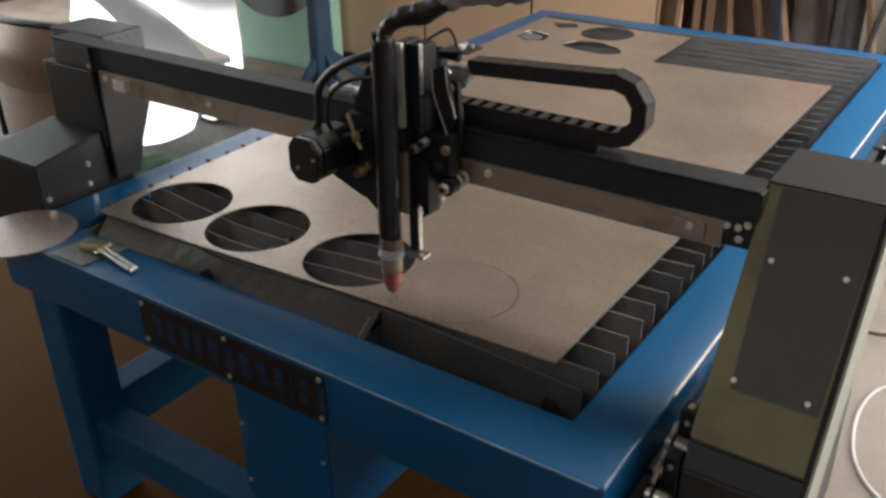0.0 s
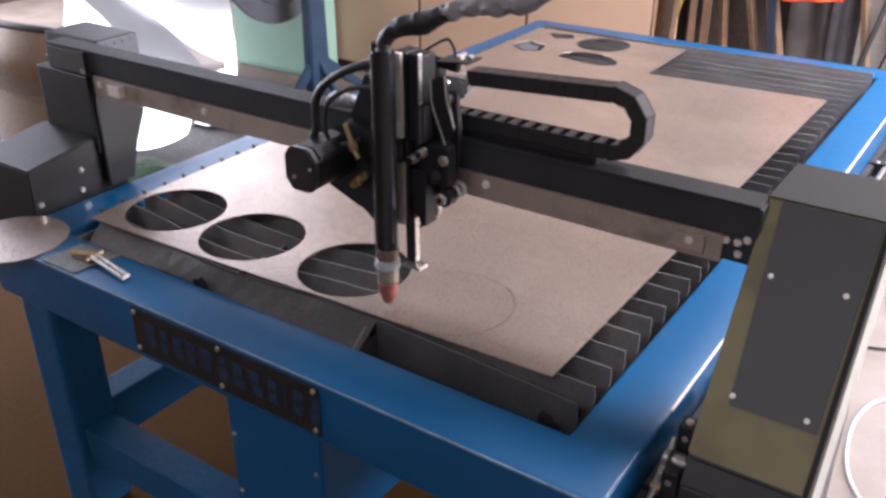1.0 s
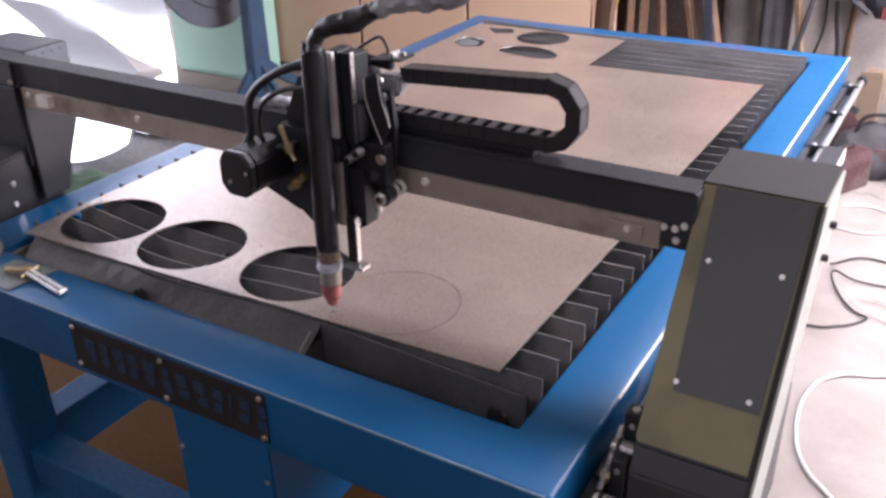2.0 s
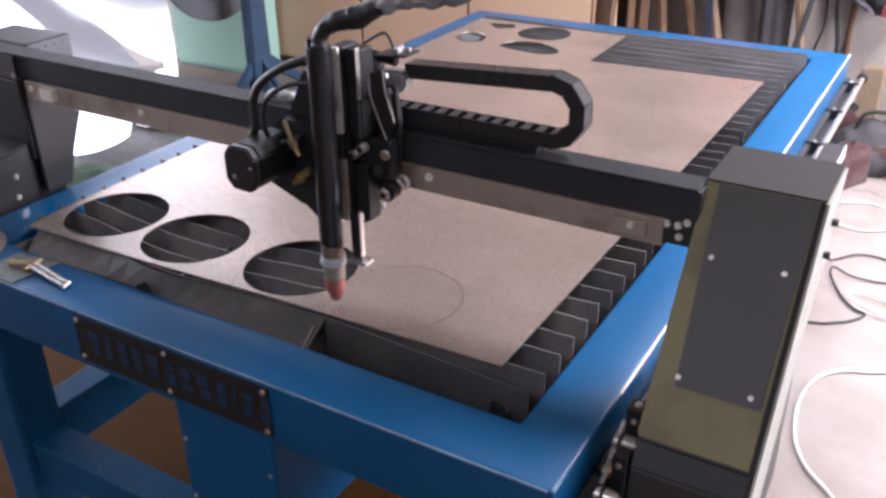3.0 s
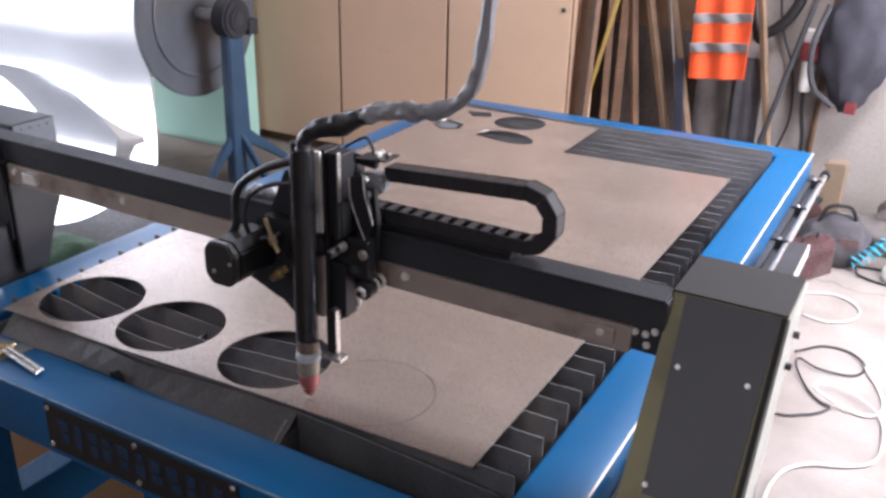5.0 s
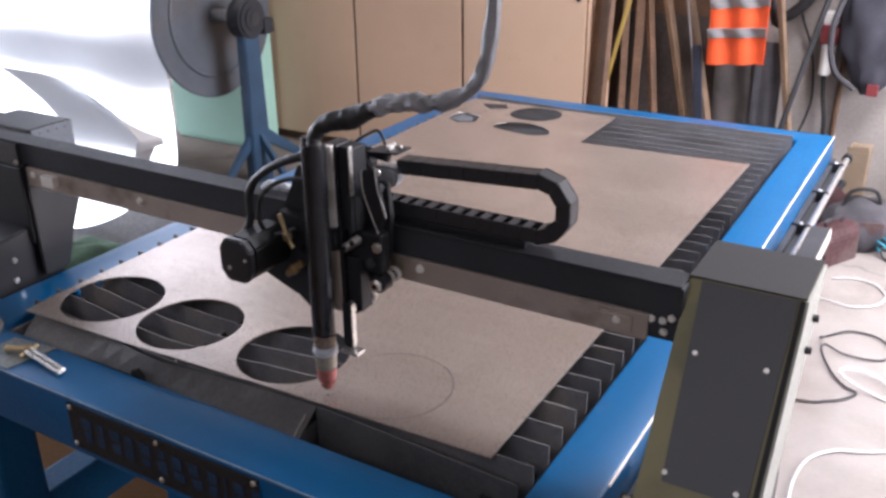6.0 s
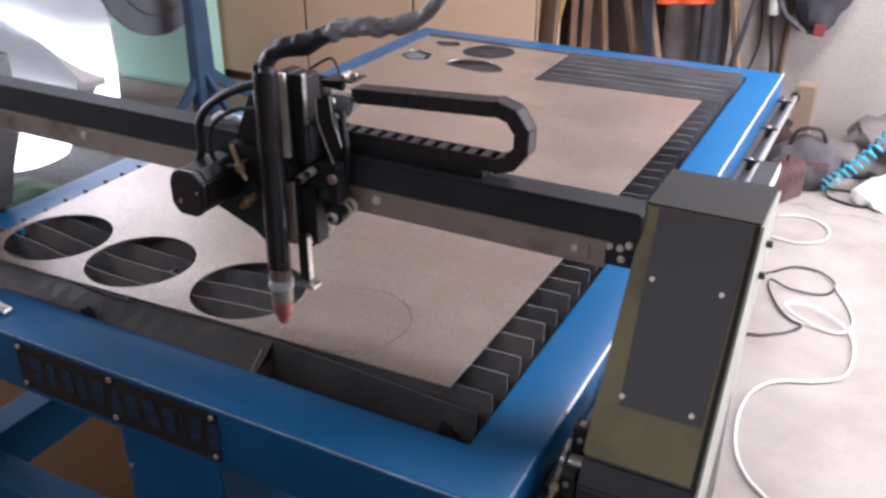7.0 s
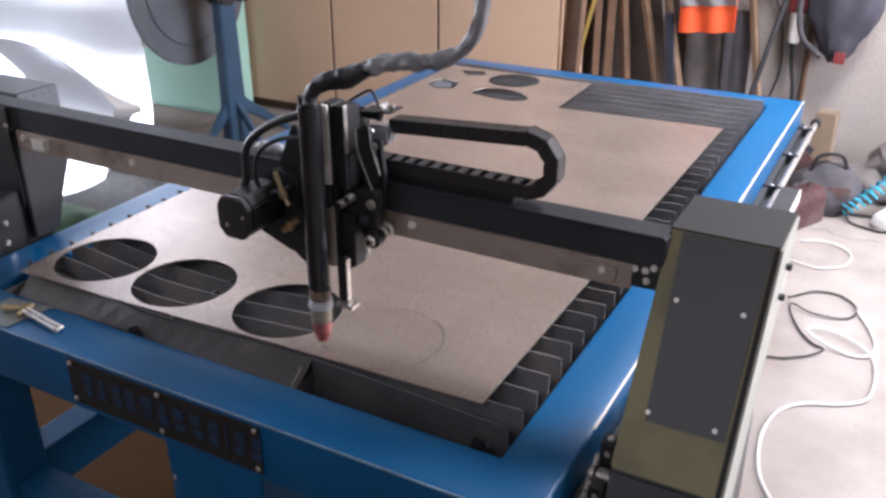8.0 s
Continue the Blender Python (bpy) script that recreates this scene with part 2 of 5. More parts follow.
def scuffed(m, colour, size, lo, hi):
    """Pale dusty smears and scratches over a paint."""
    t, p = m.node_tree, m.node_tree.nodes["Principled BSDF"]
    stretch = t.nodes.new("ShaderNodeMapping")
    stretch.inputs["Scale"].default_value = (1.0, 0.45, 1.0)
    t.links.new(t.nodes["Texture Coordinate"].outputs["Object"], stretch.inputs["Vector"])
    n = t.nodes.new("ShaderNodeTexNoise")
    n.inputs["Scale"].default_value, n.inputs["Detail"].default_value = size, 8
    t.links.new(stretch.outputs[0], n.inputs["Vector"])
    r = t.nodes.new("ShaderNodeMapRange")
    for i, v in enumerate((lo, hi, 0.0, 0.55)):
        r.inputs[1 + i].default_value = v
    t.links.new(n.outputs["Fac"], r.inputs[0])
    x = t.nodes.new("ShaderNodeMix")
    x.data_type = "RGBA"
    t.links.new(r.outputs[0], x.inputs[0])
    t.links.new(p.inputs["Base Color"].links[0].from_socket, x.inputs[6])
    x.inputs[7].default_value = (*colour, 1)
    t.links.new(x.outputs[2], p.inputs["Base Color"])


scuffed(BLUE, (0.07, 0.13, 0.2), 11, 0.64, 0.78)
scuffed(COVER, (0.1, 0.098, 0.095), 14, 0.6, 0.8)
scuffed(BEAM, (0.09, 0.088, 0.085), 12, 0.62, 0.8)
scuffed(OLIVE, (0.1, 0.085, 0.045), 9, 0.52, 0.7)
BLUE.node_tree.nodes["Principled BSDF"].inputs["Specular IOR Level"].default_value = 0.38
for dull in (BEAM, CAP, OLIVE, CARBON, MATTEBLUE):
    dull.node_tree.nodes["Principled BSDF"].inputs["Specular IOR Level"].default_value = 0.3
BEAM.node_tree.nodes["Principled BSDF"].inputs["Specular IOR Level"].default_value = 0.15


def floor_material():
    m = material("concrete_floor", (0.26, 0.232, 0.213), 0.8, 0, 0.14, 2.2, 70, 0.12, 0.0015, (0.185, 0.158, 0.14), (0.42, 0.75), 3.5, grit=0.25)
    t, p = m.node_tree, m.node_tree.nodes["Principled BSDF"]
    co = t.nodes["Texture Coordinate"].outputs["Object"]
    base = p.inputs["Base Color"].links[0].from_socket
    p.inputs["Specular IOR Level"].default_value = 0.1
    # rust-brown tone on the table's side, with that side's shade put in
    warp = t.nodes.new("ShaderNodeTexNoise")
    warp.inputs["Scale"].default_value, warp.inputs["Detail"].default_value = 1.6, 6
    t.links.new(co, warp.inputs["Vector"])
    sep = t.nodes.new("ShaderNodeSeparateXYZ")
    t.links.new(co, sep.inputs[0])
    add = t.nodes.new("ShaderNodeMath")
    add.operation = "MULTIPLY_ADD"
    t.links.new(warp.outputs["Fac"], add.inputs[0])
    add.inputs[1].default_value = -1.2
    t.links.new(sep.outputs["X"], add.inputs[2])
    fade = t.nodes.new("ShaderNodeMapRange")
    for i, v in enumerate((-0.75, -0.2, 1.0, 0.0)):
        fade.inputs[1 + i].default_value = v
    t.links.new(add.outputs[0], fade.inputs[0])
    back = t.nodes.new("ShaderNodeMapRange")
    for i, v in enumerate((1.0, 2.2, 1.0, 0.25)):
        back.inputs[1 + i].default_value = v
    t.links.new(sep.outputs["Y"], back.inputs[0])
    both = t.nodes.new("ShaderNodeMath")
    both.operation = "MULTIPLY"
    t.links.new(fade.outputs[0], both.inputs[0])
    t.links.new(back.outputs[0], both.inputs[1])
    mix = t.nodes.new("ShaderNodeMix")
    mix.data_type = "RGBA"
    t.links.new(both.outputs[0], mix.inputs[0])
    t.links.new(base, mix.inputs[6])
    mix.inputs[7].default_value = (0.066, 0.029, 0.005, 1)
    # hairline cracks
    crack = t.nodes.new("ShaderNodeTexVoronoi")
    crack.feature = "DISTANCE_TO_EDGE"
    crack.inputs["Scale"].default_value = 0.55
    bend = t.nodes.new("ShaderNodeVectorMath")
    bend.operation = "ADD"
    t.links.new(co, bend.inputs[0])
    t.links.new(warp.outputs["Color"], bend.inputs[1])
    t.links.new(bend.outputs[0], crack.inputs["Vector"])
    line = t.nodes.new("ShaderNodeMapRange")
    for i, v in enumerate((0.002, 0.007, 0.72, 1.0)):
        line.inputs[1 + i].default_value = v
    t.links.new(crack.outputs["Distance"], line.inputs[0])
    dark = t.nodes.new("ShaderNodeMix")
    dark.data_type, dark.blend_type = "RGBA", "MULTIPLY"
    dark.inputs[0].default_value = 1.0
    t.links.new(mix.outputs[2], dark.inputs[6])
    t.links.new(line.outputs[0], dark.inputs[7])
    t.links.new(dark.outputs[2], p.inputs["Base Color"])
    return m


# ---- mesh helpers ----
def mesh_of(name, bm, mat, smooth=False):
    me = bpy.data.meshes.new(name)
    bmesh.ops.recalc_face_normals(bm, faces=bm.faces)
    if smooth:
        for f in bm.faces:
            f.smooth = True
        for e in bm.edges:
            if len(e.link_faces) == 2 and e.calc_face_angle(0) > radians(40):
                e.smooth = False
    bm.to_mesh(me)
    bm.free()
    me.materials.append(mat)
    return me


def part(name, bm, mat, parent=None, label="", smooth=False):
    """A bmesh as one mesh object under a thing or a part."""
    ob = new(name, mesh_of(name, bm, mat, smooth))
    ob.parent = parent
    if label:
        ob["label"] = label
    return ob


def thing(name, label, category, group="", kind=""):
    return tagged(new(name), label, category, group, kind)


def box(x0, x1, y0, y1, z0, z1, bevel=0.0, bm=None):
    bm = bm or bmesh.new()
    made = bmesh.ops.create_cube(bm, size=1, matrix=Matrix.Translation(((x0 + x1) / 2, (y0 + y1) / 2, (z0 + z1) / 2)) @ Matrix.Diagonal((x1 - x0, y1 - y0, z1 - z0, 1)))
    if bevel:
        es = {e for v in made["verts"] for e in v.link_edges}
        bmesh.ops.bevel(bm, geom=list(es), offset=bevel, segments=2, profile=0.6, affect="EDGES")
    return bm


def rod(a, b, r, r2=None, seg=20, bevel=0.0, bm=None):
    """A bar with round ends from a to b."""
    bm = bm or bmesh.new()
    a, b = Vector(a), Vector(b)
    m = Matrix.Translation((a + b) / 2) @ (b - a).to_track_quat("Z", "Y").to_matrix().to_4x4()
    made = bmesh.ops.create_cone(bm, cap_ends=True, segments=seg, radius1=r, radius2=r if r2 is None else r2, depth=(b - a).length, matrix=m)
    if bevel:
        es = {e for v in made["verts"] for e in v.link_edges if any(len(f.verts) > 4 for f in e.link_faces)}
        bmesh.ops.bevel(bm, geom=list(es), offset=bevel, segments=2, affect="EDGES")
    return bm


def prism(outline, axis, a, b, bevel=0.0, bm=None):
    """An outline in the plane across an axis (0, 1, 2), pulled from a to b along it."""
    bm = bm or bmesh.new()
    place = {0: lambda u, v, w: (w, u, v), 1: lambda u, v, w: (u, w, v), 2: lambda u, v, w: (u, v, w)}[axis]
    lo = [bm.verts.new(place(u, v, a)) for u, v in outline]
    hi = [bm.verts.new(place(u, v, b)) for u, v in outline]
    n = len(outline)
    faces = [bm.faces.new(lo[::-1]), bm.faces.new(hi)]
    faces += [bm.faces.new((lo[i], lo[(i + 1) % n], hi[(i + 1) % n], hi[i])) for i in range(n)]
    if bevel:
        bmesh.ops.bevel(bm, geom=list({e for f in faces for e in f.edges}), offset=bevel, segments=2, affect="EDGES")
    return bm


def smooth_path(points, steps=8):
    """A Catmull-Rom line through the points."""
    p = [Vector(q) for q in points]
    p = [p[0] * 2 - p[1]] + p + [p[-1] * 2 - p[-2]]
    out = []
    for i in range(1, len(p) - 2):
        a, b, c, d = p[i - 1 : i + 3]
        for k in range(steps):
            t = k / steps
            out.append(0.5 * (2 * b + (c - a) * t + (2 * a - 5 * b + 4 * c - d) * t * t + (3 * b - a - 3 * c + d) * t**3))
    return out + [p[-2]]


def tube(points, r, seg=10, steps=8, wrinkle=0.0, pace=0.45, bm=None):
    """A hose or cable along a smooth line. r: a radius, or one radius for each point."""
    bm = bm or bmesh.new()
    line = smooth_path(points, steps)
    radii = r if isinstance(r, (list, tuple)) else [r] * len(points)
    side, rings = None, []
    for i, q in enumerate(line):
        way = (line[min(i + 1, len(line) - 1)] - line[max(i - 1, 0)]).normalized()
        side = (way.orthogonal() if side is None else side - way * side.dot(way)).normalized()
        up = way.cross(side)
        u = i / (len(line) - 1) * (len(radii) - 1)
        k = min(int(u), len(radii) - 2)
        rad = radii[k] + (radii[k + 1] - radii[k]) * (u - k)
        ring = []
        for j in range(seg):
            a = math.tau * j / seg
            d = rad * (1 + wrinkle * noise.noise(Vector((i * pace, math.cos(a) * 1.5, math.sin(a) * 1.5))))
            ring.append(bm.verts.new(q + side * (d * math.cos(a)) + up * (d * math.sin(a))))
        rings.append(ring)
    for a, b in zip(rings, rings[1:]):
        for j in range(seg):
            bm.faces.new((a[j], a[(j + 1) % seg], b[(j + 1) % seg], b[j]))
    bm.faces.new(rings[0][::-1])
    bm.faces.new(rings[-1])
    return bm


def surface(rows, thick=0.0, bm=None):
    """A sheet through rows of points, with a thickness."""
    bm = bm or bmesh.new()
    v = [[bm.verts.new(q) for q in row] for row in rows]
    for a, b in zip(v, v[1:]):
        for j in range(len(a) - 1):
            bm.faces.new((a[j], a[j + 1], b[j + 1], b[j]))
    if thick:
        bmesh.ops.recalc_face_normals(bm, faces=bm.faces)
        bmesh.ops.solidify(bm, geom=list(bm.faces), thickness=thick)
    return bm


def plate(outline, holes, z0, z1):
    """A flat plate with an outline and holes, standing between two heights."""
    bm = bmesh.new()
    edges = []
    for loop in (outline, *holes):
        vs = [bm.verts.new((x, y, z0)) for x, y in loop]
        edges += [bm.edges.new((vs[i], vs[(i + 1) % len(vs)])) for i in range(len(vs))]
    made = bmesh.ops.triangle_fill(bm, use_beauty=True, use_dissolve=False, edges=edges)
    faces = [g for g in made["geom"] if isinstance(g, bmesh.types.BMFace)]
    up = bmesh.ops.extrude_face_region(bm, geom=faces)
    bmesh.ops.translate(bm, vec=(0, 0, z1 - z0), verts=[g for g in up["geom"] if isinstance(g, bmesh.types.BMVert)])
    return bm


def ring_points(x, y, r, n=64, a0=0.0, a1=math.tau):
    return [(x + r * math.cos(a0 + (a1 - a0) * k / n), y + r * math.sin(a0 + (a1 - a0) * k / n)) for k in range(n)]


def screw_head(parent, place, normal, r=0.006, name="screw", mat=None):
    """A domed screw head with a socket."""
    n = Vector(normal).normalized()
    a = Vector(place)
    bm = rod(a, a + n * r * 0.55, r, r * 0.8, 12)
    rod(a + n * r * 0.5, a + n * r * 0.62, r * 0.45, seg=6, bm=bm)
    return part(name, bm, mat or STEEL, parent)


# ---- the workshop ----
def wall_with_opening(name, label, x, y0, y1, open0, open1, sill, head, thick, mat):
    """A side wall with a wide window opening."""
    bm = box(x, x + thick, y0, open0, 0, CEIL)
    box(x, x + thick, open1, y1, 0, CEIL, bm=bm)
    box(x, x + thick, open0, open1, head, CEIL, bm=bm)
    box(x, x + thick, open0, open1, 0, sill, bm=bm)
    return tagged(part(name, bm, mat), label, "wall", kind="structure")


def build_room():
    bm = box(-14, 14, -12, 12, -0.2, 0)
    tagged(part("floor", bm, floor_material()), "worn pale concrete workshop floor, tinted a shaded rust-brown on the table's side", "floor", kind="structure")
    bm = box(WEST - 0.2, EAST + 0.2, NORTH, NORTH + 0.2, 0, HIGH[2])
    box(WEST - 0.2, EAST + 0.2, NORTH, NORTH + 0.2, HIGH[3], CEIL, bm=bm)
    box(WEST - 0.2, HIGH[0], NORTH, NORTH + 0.2, HIGH[2], HIGH[3], bm=bm)
    box(HIGH[1], EAST + 0.2, NORTH, NORTH + 0.2, HIGH[2], HIGH[3], bm=bm)
    tagged(part("wall_north", bm, WALLPAINT), "stained grey-beige plaster wall with a high window opening", "wall", kind="structure")
    bm = box(WEST - 0.2, EAST + 0.2, SOUTH - 0.2, SOUTH, 0, CEIL)
    tagged(part("wall_south", bm, WALLPAINT), "stained grey-beige plaster wall of the workshop", "wall", kind="structure")
    wall_with_opening("wall_east", "grey-beige plaster wall with a wide window opening", EAST, SOUTH, NORTH, 0.8, 3.4, 0.95, 2.75, 0.2, WALLPAINT)
    # unseen wall in a dark tone that holds back bounced light
    wall_with_opening("wall_west", "dark plank wall, unseen, with a wide door opening", WEST - 0.2, SOUTH, NORTH, *WDOOR, 0.2, DARKPLANK)
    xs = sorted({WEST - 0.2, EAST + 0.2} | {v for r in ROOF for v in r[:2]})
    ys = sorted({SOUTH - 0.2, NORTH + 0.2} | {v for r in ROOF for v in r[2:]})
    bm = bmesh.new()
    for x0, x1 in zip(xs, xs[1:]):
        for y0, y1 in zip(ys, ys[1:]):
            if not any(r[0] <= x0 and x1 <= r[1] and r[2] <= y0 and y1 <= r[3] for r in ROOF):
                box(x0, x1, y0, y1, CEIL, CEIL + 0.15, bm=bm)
    tagged(part("ceiling", bm, CEILPAINT), "dull boarded workshop ceiling, unseen, with three openings for added lamps", "ceiling", kind="structure")


build_room()

# ---- the cutting table ----
TOP, PLATE = 0.710, 0.745
TX0, TX1, TY0, TY1 = -1.25, 0.175, -0.181, 2.225
WX0, WX1, WY0, WY1 = -1.135, 0.070, -0.069, 2.11


def build_table():
    t = thing("cutting_table", "blue-painted steel plasma cutting table on box legs", "cutting table")
    bm = plate([(TX0, TY0), (TX1, TY0), (TX1, TY1), (TX0, TY1)], [[(WX0, WY0), (WX1, WY0), (WX1, WY1), (WX0, WY1)]], 0.585, TOP)
    bmesh.ops.recalc_face_normals(bm, faces=bm.faces)
    sharp = [e for e in bm.edges if len(e.link_faces) == 2 and e.calc_face_angle(0) > 1]
    bmesh.ops.bevel(bm, geom=sharp, offset=0.006, segments=3, profile=0.5, affect="EDGES")
    part("top_frame", bm, BLUE, t, "blue-painted welded top frame", smooth=True)
    for x0, x1 in ((-1.2, -1.095), (0.06, 0.165)):
        for y0, y1 in ((-0.172, -0.067), (2.1, 2.205)):
            part("leg", box(x0, x1, y0, y1, 0, 0.583, 0.012), MATTEBLUE, t)
    part("stretcher", box(-1.095, 0.06, -0.155, -0.075, 0.16, 0.25, 0.004), MATTEBLUE, t)
    part("stretcher", box(-1.095, 0.06, 2.115, 2.195, 0.16, 0.25, 0.004), MATTEBLUE, t)
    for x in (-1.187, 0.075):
        part("stretcher", box(x, x + 0.08, -0.067, 2.1, 0.16, 0.28, 0.004), MATTEBLUE, t)
    # well below the slats
    bm = box(WX0 - 0.004, WX1 + 0.004, WY0 - 0.004, WY1 + 0.004, 0.50, 0.51)
    for b in ((WX0 - 0.006, WX0 - 0.002, WY0, WY1, 0.51, 0.70), (WX1 + 0.002, WX1 + 0.006, WY0, WY1, 0.51, 0.70),
              (WX0, WX1, WY0 - 0.006, WY0 - 0.002, 0.51, 0.70), (WX0, WX1, WY1 + 0.002, WY1 + 0.006, 0.51, 0.70)):
        box(*b, bm=bm)
    part("catch_tray", bm, TRAY, t, "dark catch tray")
    for x in (-1.12, -0.72, -0.345, 0.03):
        part("slat_support", box(x - 0.003, x + 0.003, WY0 + 0.002, WY1 - 0.002, 0.6, 0.697), SLAT, t)
    part("support_edge", prism([(-0.066, 0.7025), (-0.03, 0.728), (-0.03, 0.7255), (-0.066, 0.6995)], 0, -0.3462, -0.3437), SCREW, t, "bright sheared end of the front slat")
    # black blocks put in for the dark notches along the front slat
    part("notch_block", prism([(0.012, 0.716), (0.03, 0.71), (0.052, 0.68), (0.008, 0.68)], 1, -0.058, -0.046, 0.002), CARBON, t)
    part("notch_block", prism([(-0.742, 0.716), (-0.728, 0.721), (-0.705, 0.7), (-0.742, 0.7)], 1, -0.067, -0.056, 0.001), CARBON, t)
    # box below the front rail
    b = part("chute_box", prism([(-0.592, 0.583), (-0.36, 0.583), (-0.36, 0.30), (-0.40, 0.26), (-0.55, 0.26), (-0.592, 0.30)], 1, -0.150, 0.14, 0.003), BLUE, t, "blue sheet-metal box with bolted front")
    for x, z in ((-0.58, 0.47), (-0.58, 0.33), (-0.375, 0.47), (-0.375, 0.33)):
        screw_head(b, (x, -0.150, z), (0, -1, 0), 0.005)
    # nameplate: dark plate with cut shapes
    n = part("nameplate", box(-0.785, -0.322, -0.1845, -0.1812, 0.602, 0.700, 0.001), NAMEPLATE, t, "black nameplate with cut-out blue shapes")
    for x in (-0.776, -0.553, -0.332):
        for z in (0.612, 0.691):
            screw_head(n, (x, -0.1845, z), (0, -1, 0), 0.0055)
    rng = random.Random(12)
    x = -0.752
    for w in (0.030, 0.026, 0.030, 0.028, 0.030, 0.028, 0.032, 0.032, 0.028, 0.010, 0.028, 0.028):
        # each cut-out is a pair of short bars, one over the other
        z = 0.65 + rng.uniform(-0.005, 0.005)
        for lo, hi in ((0.628, z), (z + 0.006, 0.677)):
            a = rng.uniform(0, 0.35) * w
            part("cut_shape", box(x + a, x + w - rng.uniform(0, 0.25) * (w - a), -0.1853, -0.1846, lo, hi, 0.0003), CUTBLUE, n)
        x += w + 0.0095
    # bright strip added for the reflection on the side rail's top edge
    part("side_glint", box(TX1 - 0.0026, TX1 + 0.0008, 0.07, TY1 - 0.004, TOP - 0.003, TOP + 0.0006, 0.0006), ALU, t, "bright strip standing for the side edge's highlight")
    # pale strip painted as the highlight along the front rail's rounded edge
    part("edge_highlight", box(TX0 + 0.01, TX1 - 0.01, TY0 - 0.0006, TY0 + 0.003, TOP - 0.0052, TOP - 0.0012, 0.0008), GLINTBLUE, t, "pale strip painted as the highlight on the front rail's edge")
    # guide rail along the side
    g = part("guide_rail", rod((0.222, -0.15, 0.622), (0.222, 2.25, 0.622), 0.0095, bevel=0.002), STEEL, t, "polished steel guide rod")
    part("end_cap", rod((0.222, 2.25, 0.622), (0.222, 2.285, 0.622), 0.017, bevel=0.003), RUBBER, g)
    # dark strip widened to fill the gap below the guide rod
    part("rail_support", box(0.1755, 0.218, -0.12, 2.22, 0.585, 0.6, 0.002), BEAM, t)
    part("gear_rack", box(0.176, 0.192, -0.12, 2.22, 0.612, 0.630, 0.001), BEAM, t, "dark gear rack")
    for k in range(8):
        y = 2.15 - k * 0.31
        c = part("rail_clamp", box(0.1765, 0.226, y - 0.006, y + 0.006, 0.604, 0.637, 0.003), BEAM, t)
        screw_head(c, (0.2, y, 0.637), (0, 0, 1), 0.006)
    # hold-down bolts of the nearer corner
    screw_head(t, (-1.2505, -0.14, 0.645), (-1, 0, 0), 0.008)
    return t


def build_slats(table):
    """Each slat stands on edge across the well, warped where the newest holes were cut."""
    rng = random.Random(4)
    for n in range(-1, 36):
        y0 = 0.0205 + 0.058 * n
        warp = 1.0 if 0 <= n <= 4 else rng.uniform(0.05, 0.2)
        lean = rng.uniform(-0.003, 0.003)
        drop = rng.uniform(0, 0.0025)
        ends = rng.uniform(-0.006, 0.0)
        rows = []
        for z, off in ((0.642, 0.0), (0.742 - drop, lean)):
            row = []
            for k in range(25):
                u = k / 24
                x = -1.128 + (0.068 + ends + 1.128) * u
                dip = warp * math.exp(-(((u - 0.32) / (0.27 if u > 0.32 else 0.23)) ** 2))
                y = y0 - 0.028 * dip + off if n >= 0 else y0 + 0.024 * math.sin(math.pi * u) - 0.014 * (1 - u) ** 3
                nick = rng.uniform(0, 0.0025) if z > 0.7 and n >= 0 and 0 < k < 24 else 0
                row.append((x, y, z - nick - (0.017 * dip if z > 0.7 and n >= 0 else 0)))
            rows.append(row)
        if n >= 0:
            part("slat", surface(rows, 0.002), PALESLAT if y0 > 1.25 else SLAT, table)
        else:  # the front slat is in two lengths, butted at a support
            lean_rows = [[], []]
            for k in range(17):
                x = -1.068 + (rows[0][16][0] + 1.068) * k / 16
                tail = max(0, -0.95 - x) / 0.118
                top = rows[1][16][1] + 0.006 - 0.012 * tail + 0.006 * math.sin(k * 0.4) - 0.027 * math.exp(-(((x + 0.72) / 0.15) ** 2))
                lean_rows[0].append((x, -0.066 + 0.006 * math.exp(-(((x + 0.8) / 0.16) ** 2)) + 0.0, 0.7015))
                lean_rows[1].append((x, top, 0.738))
            part("slat", surface(lean_rows, 0.0028), FRONTSLAT, table, "leaning brown-grey front slat")
            # darker steel here puts the deeper length's shade into the colour
            part("slat", surface([[(x + 0.003, y, z) for x, y, z in r[16:]] for r in rows], 0.0028), DARKSLAT, table, "front slat in a darker, shaded tone")


table = build_table()
build_slats(table)


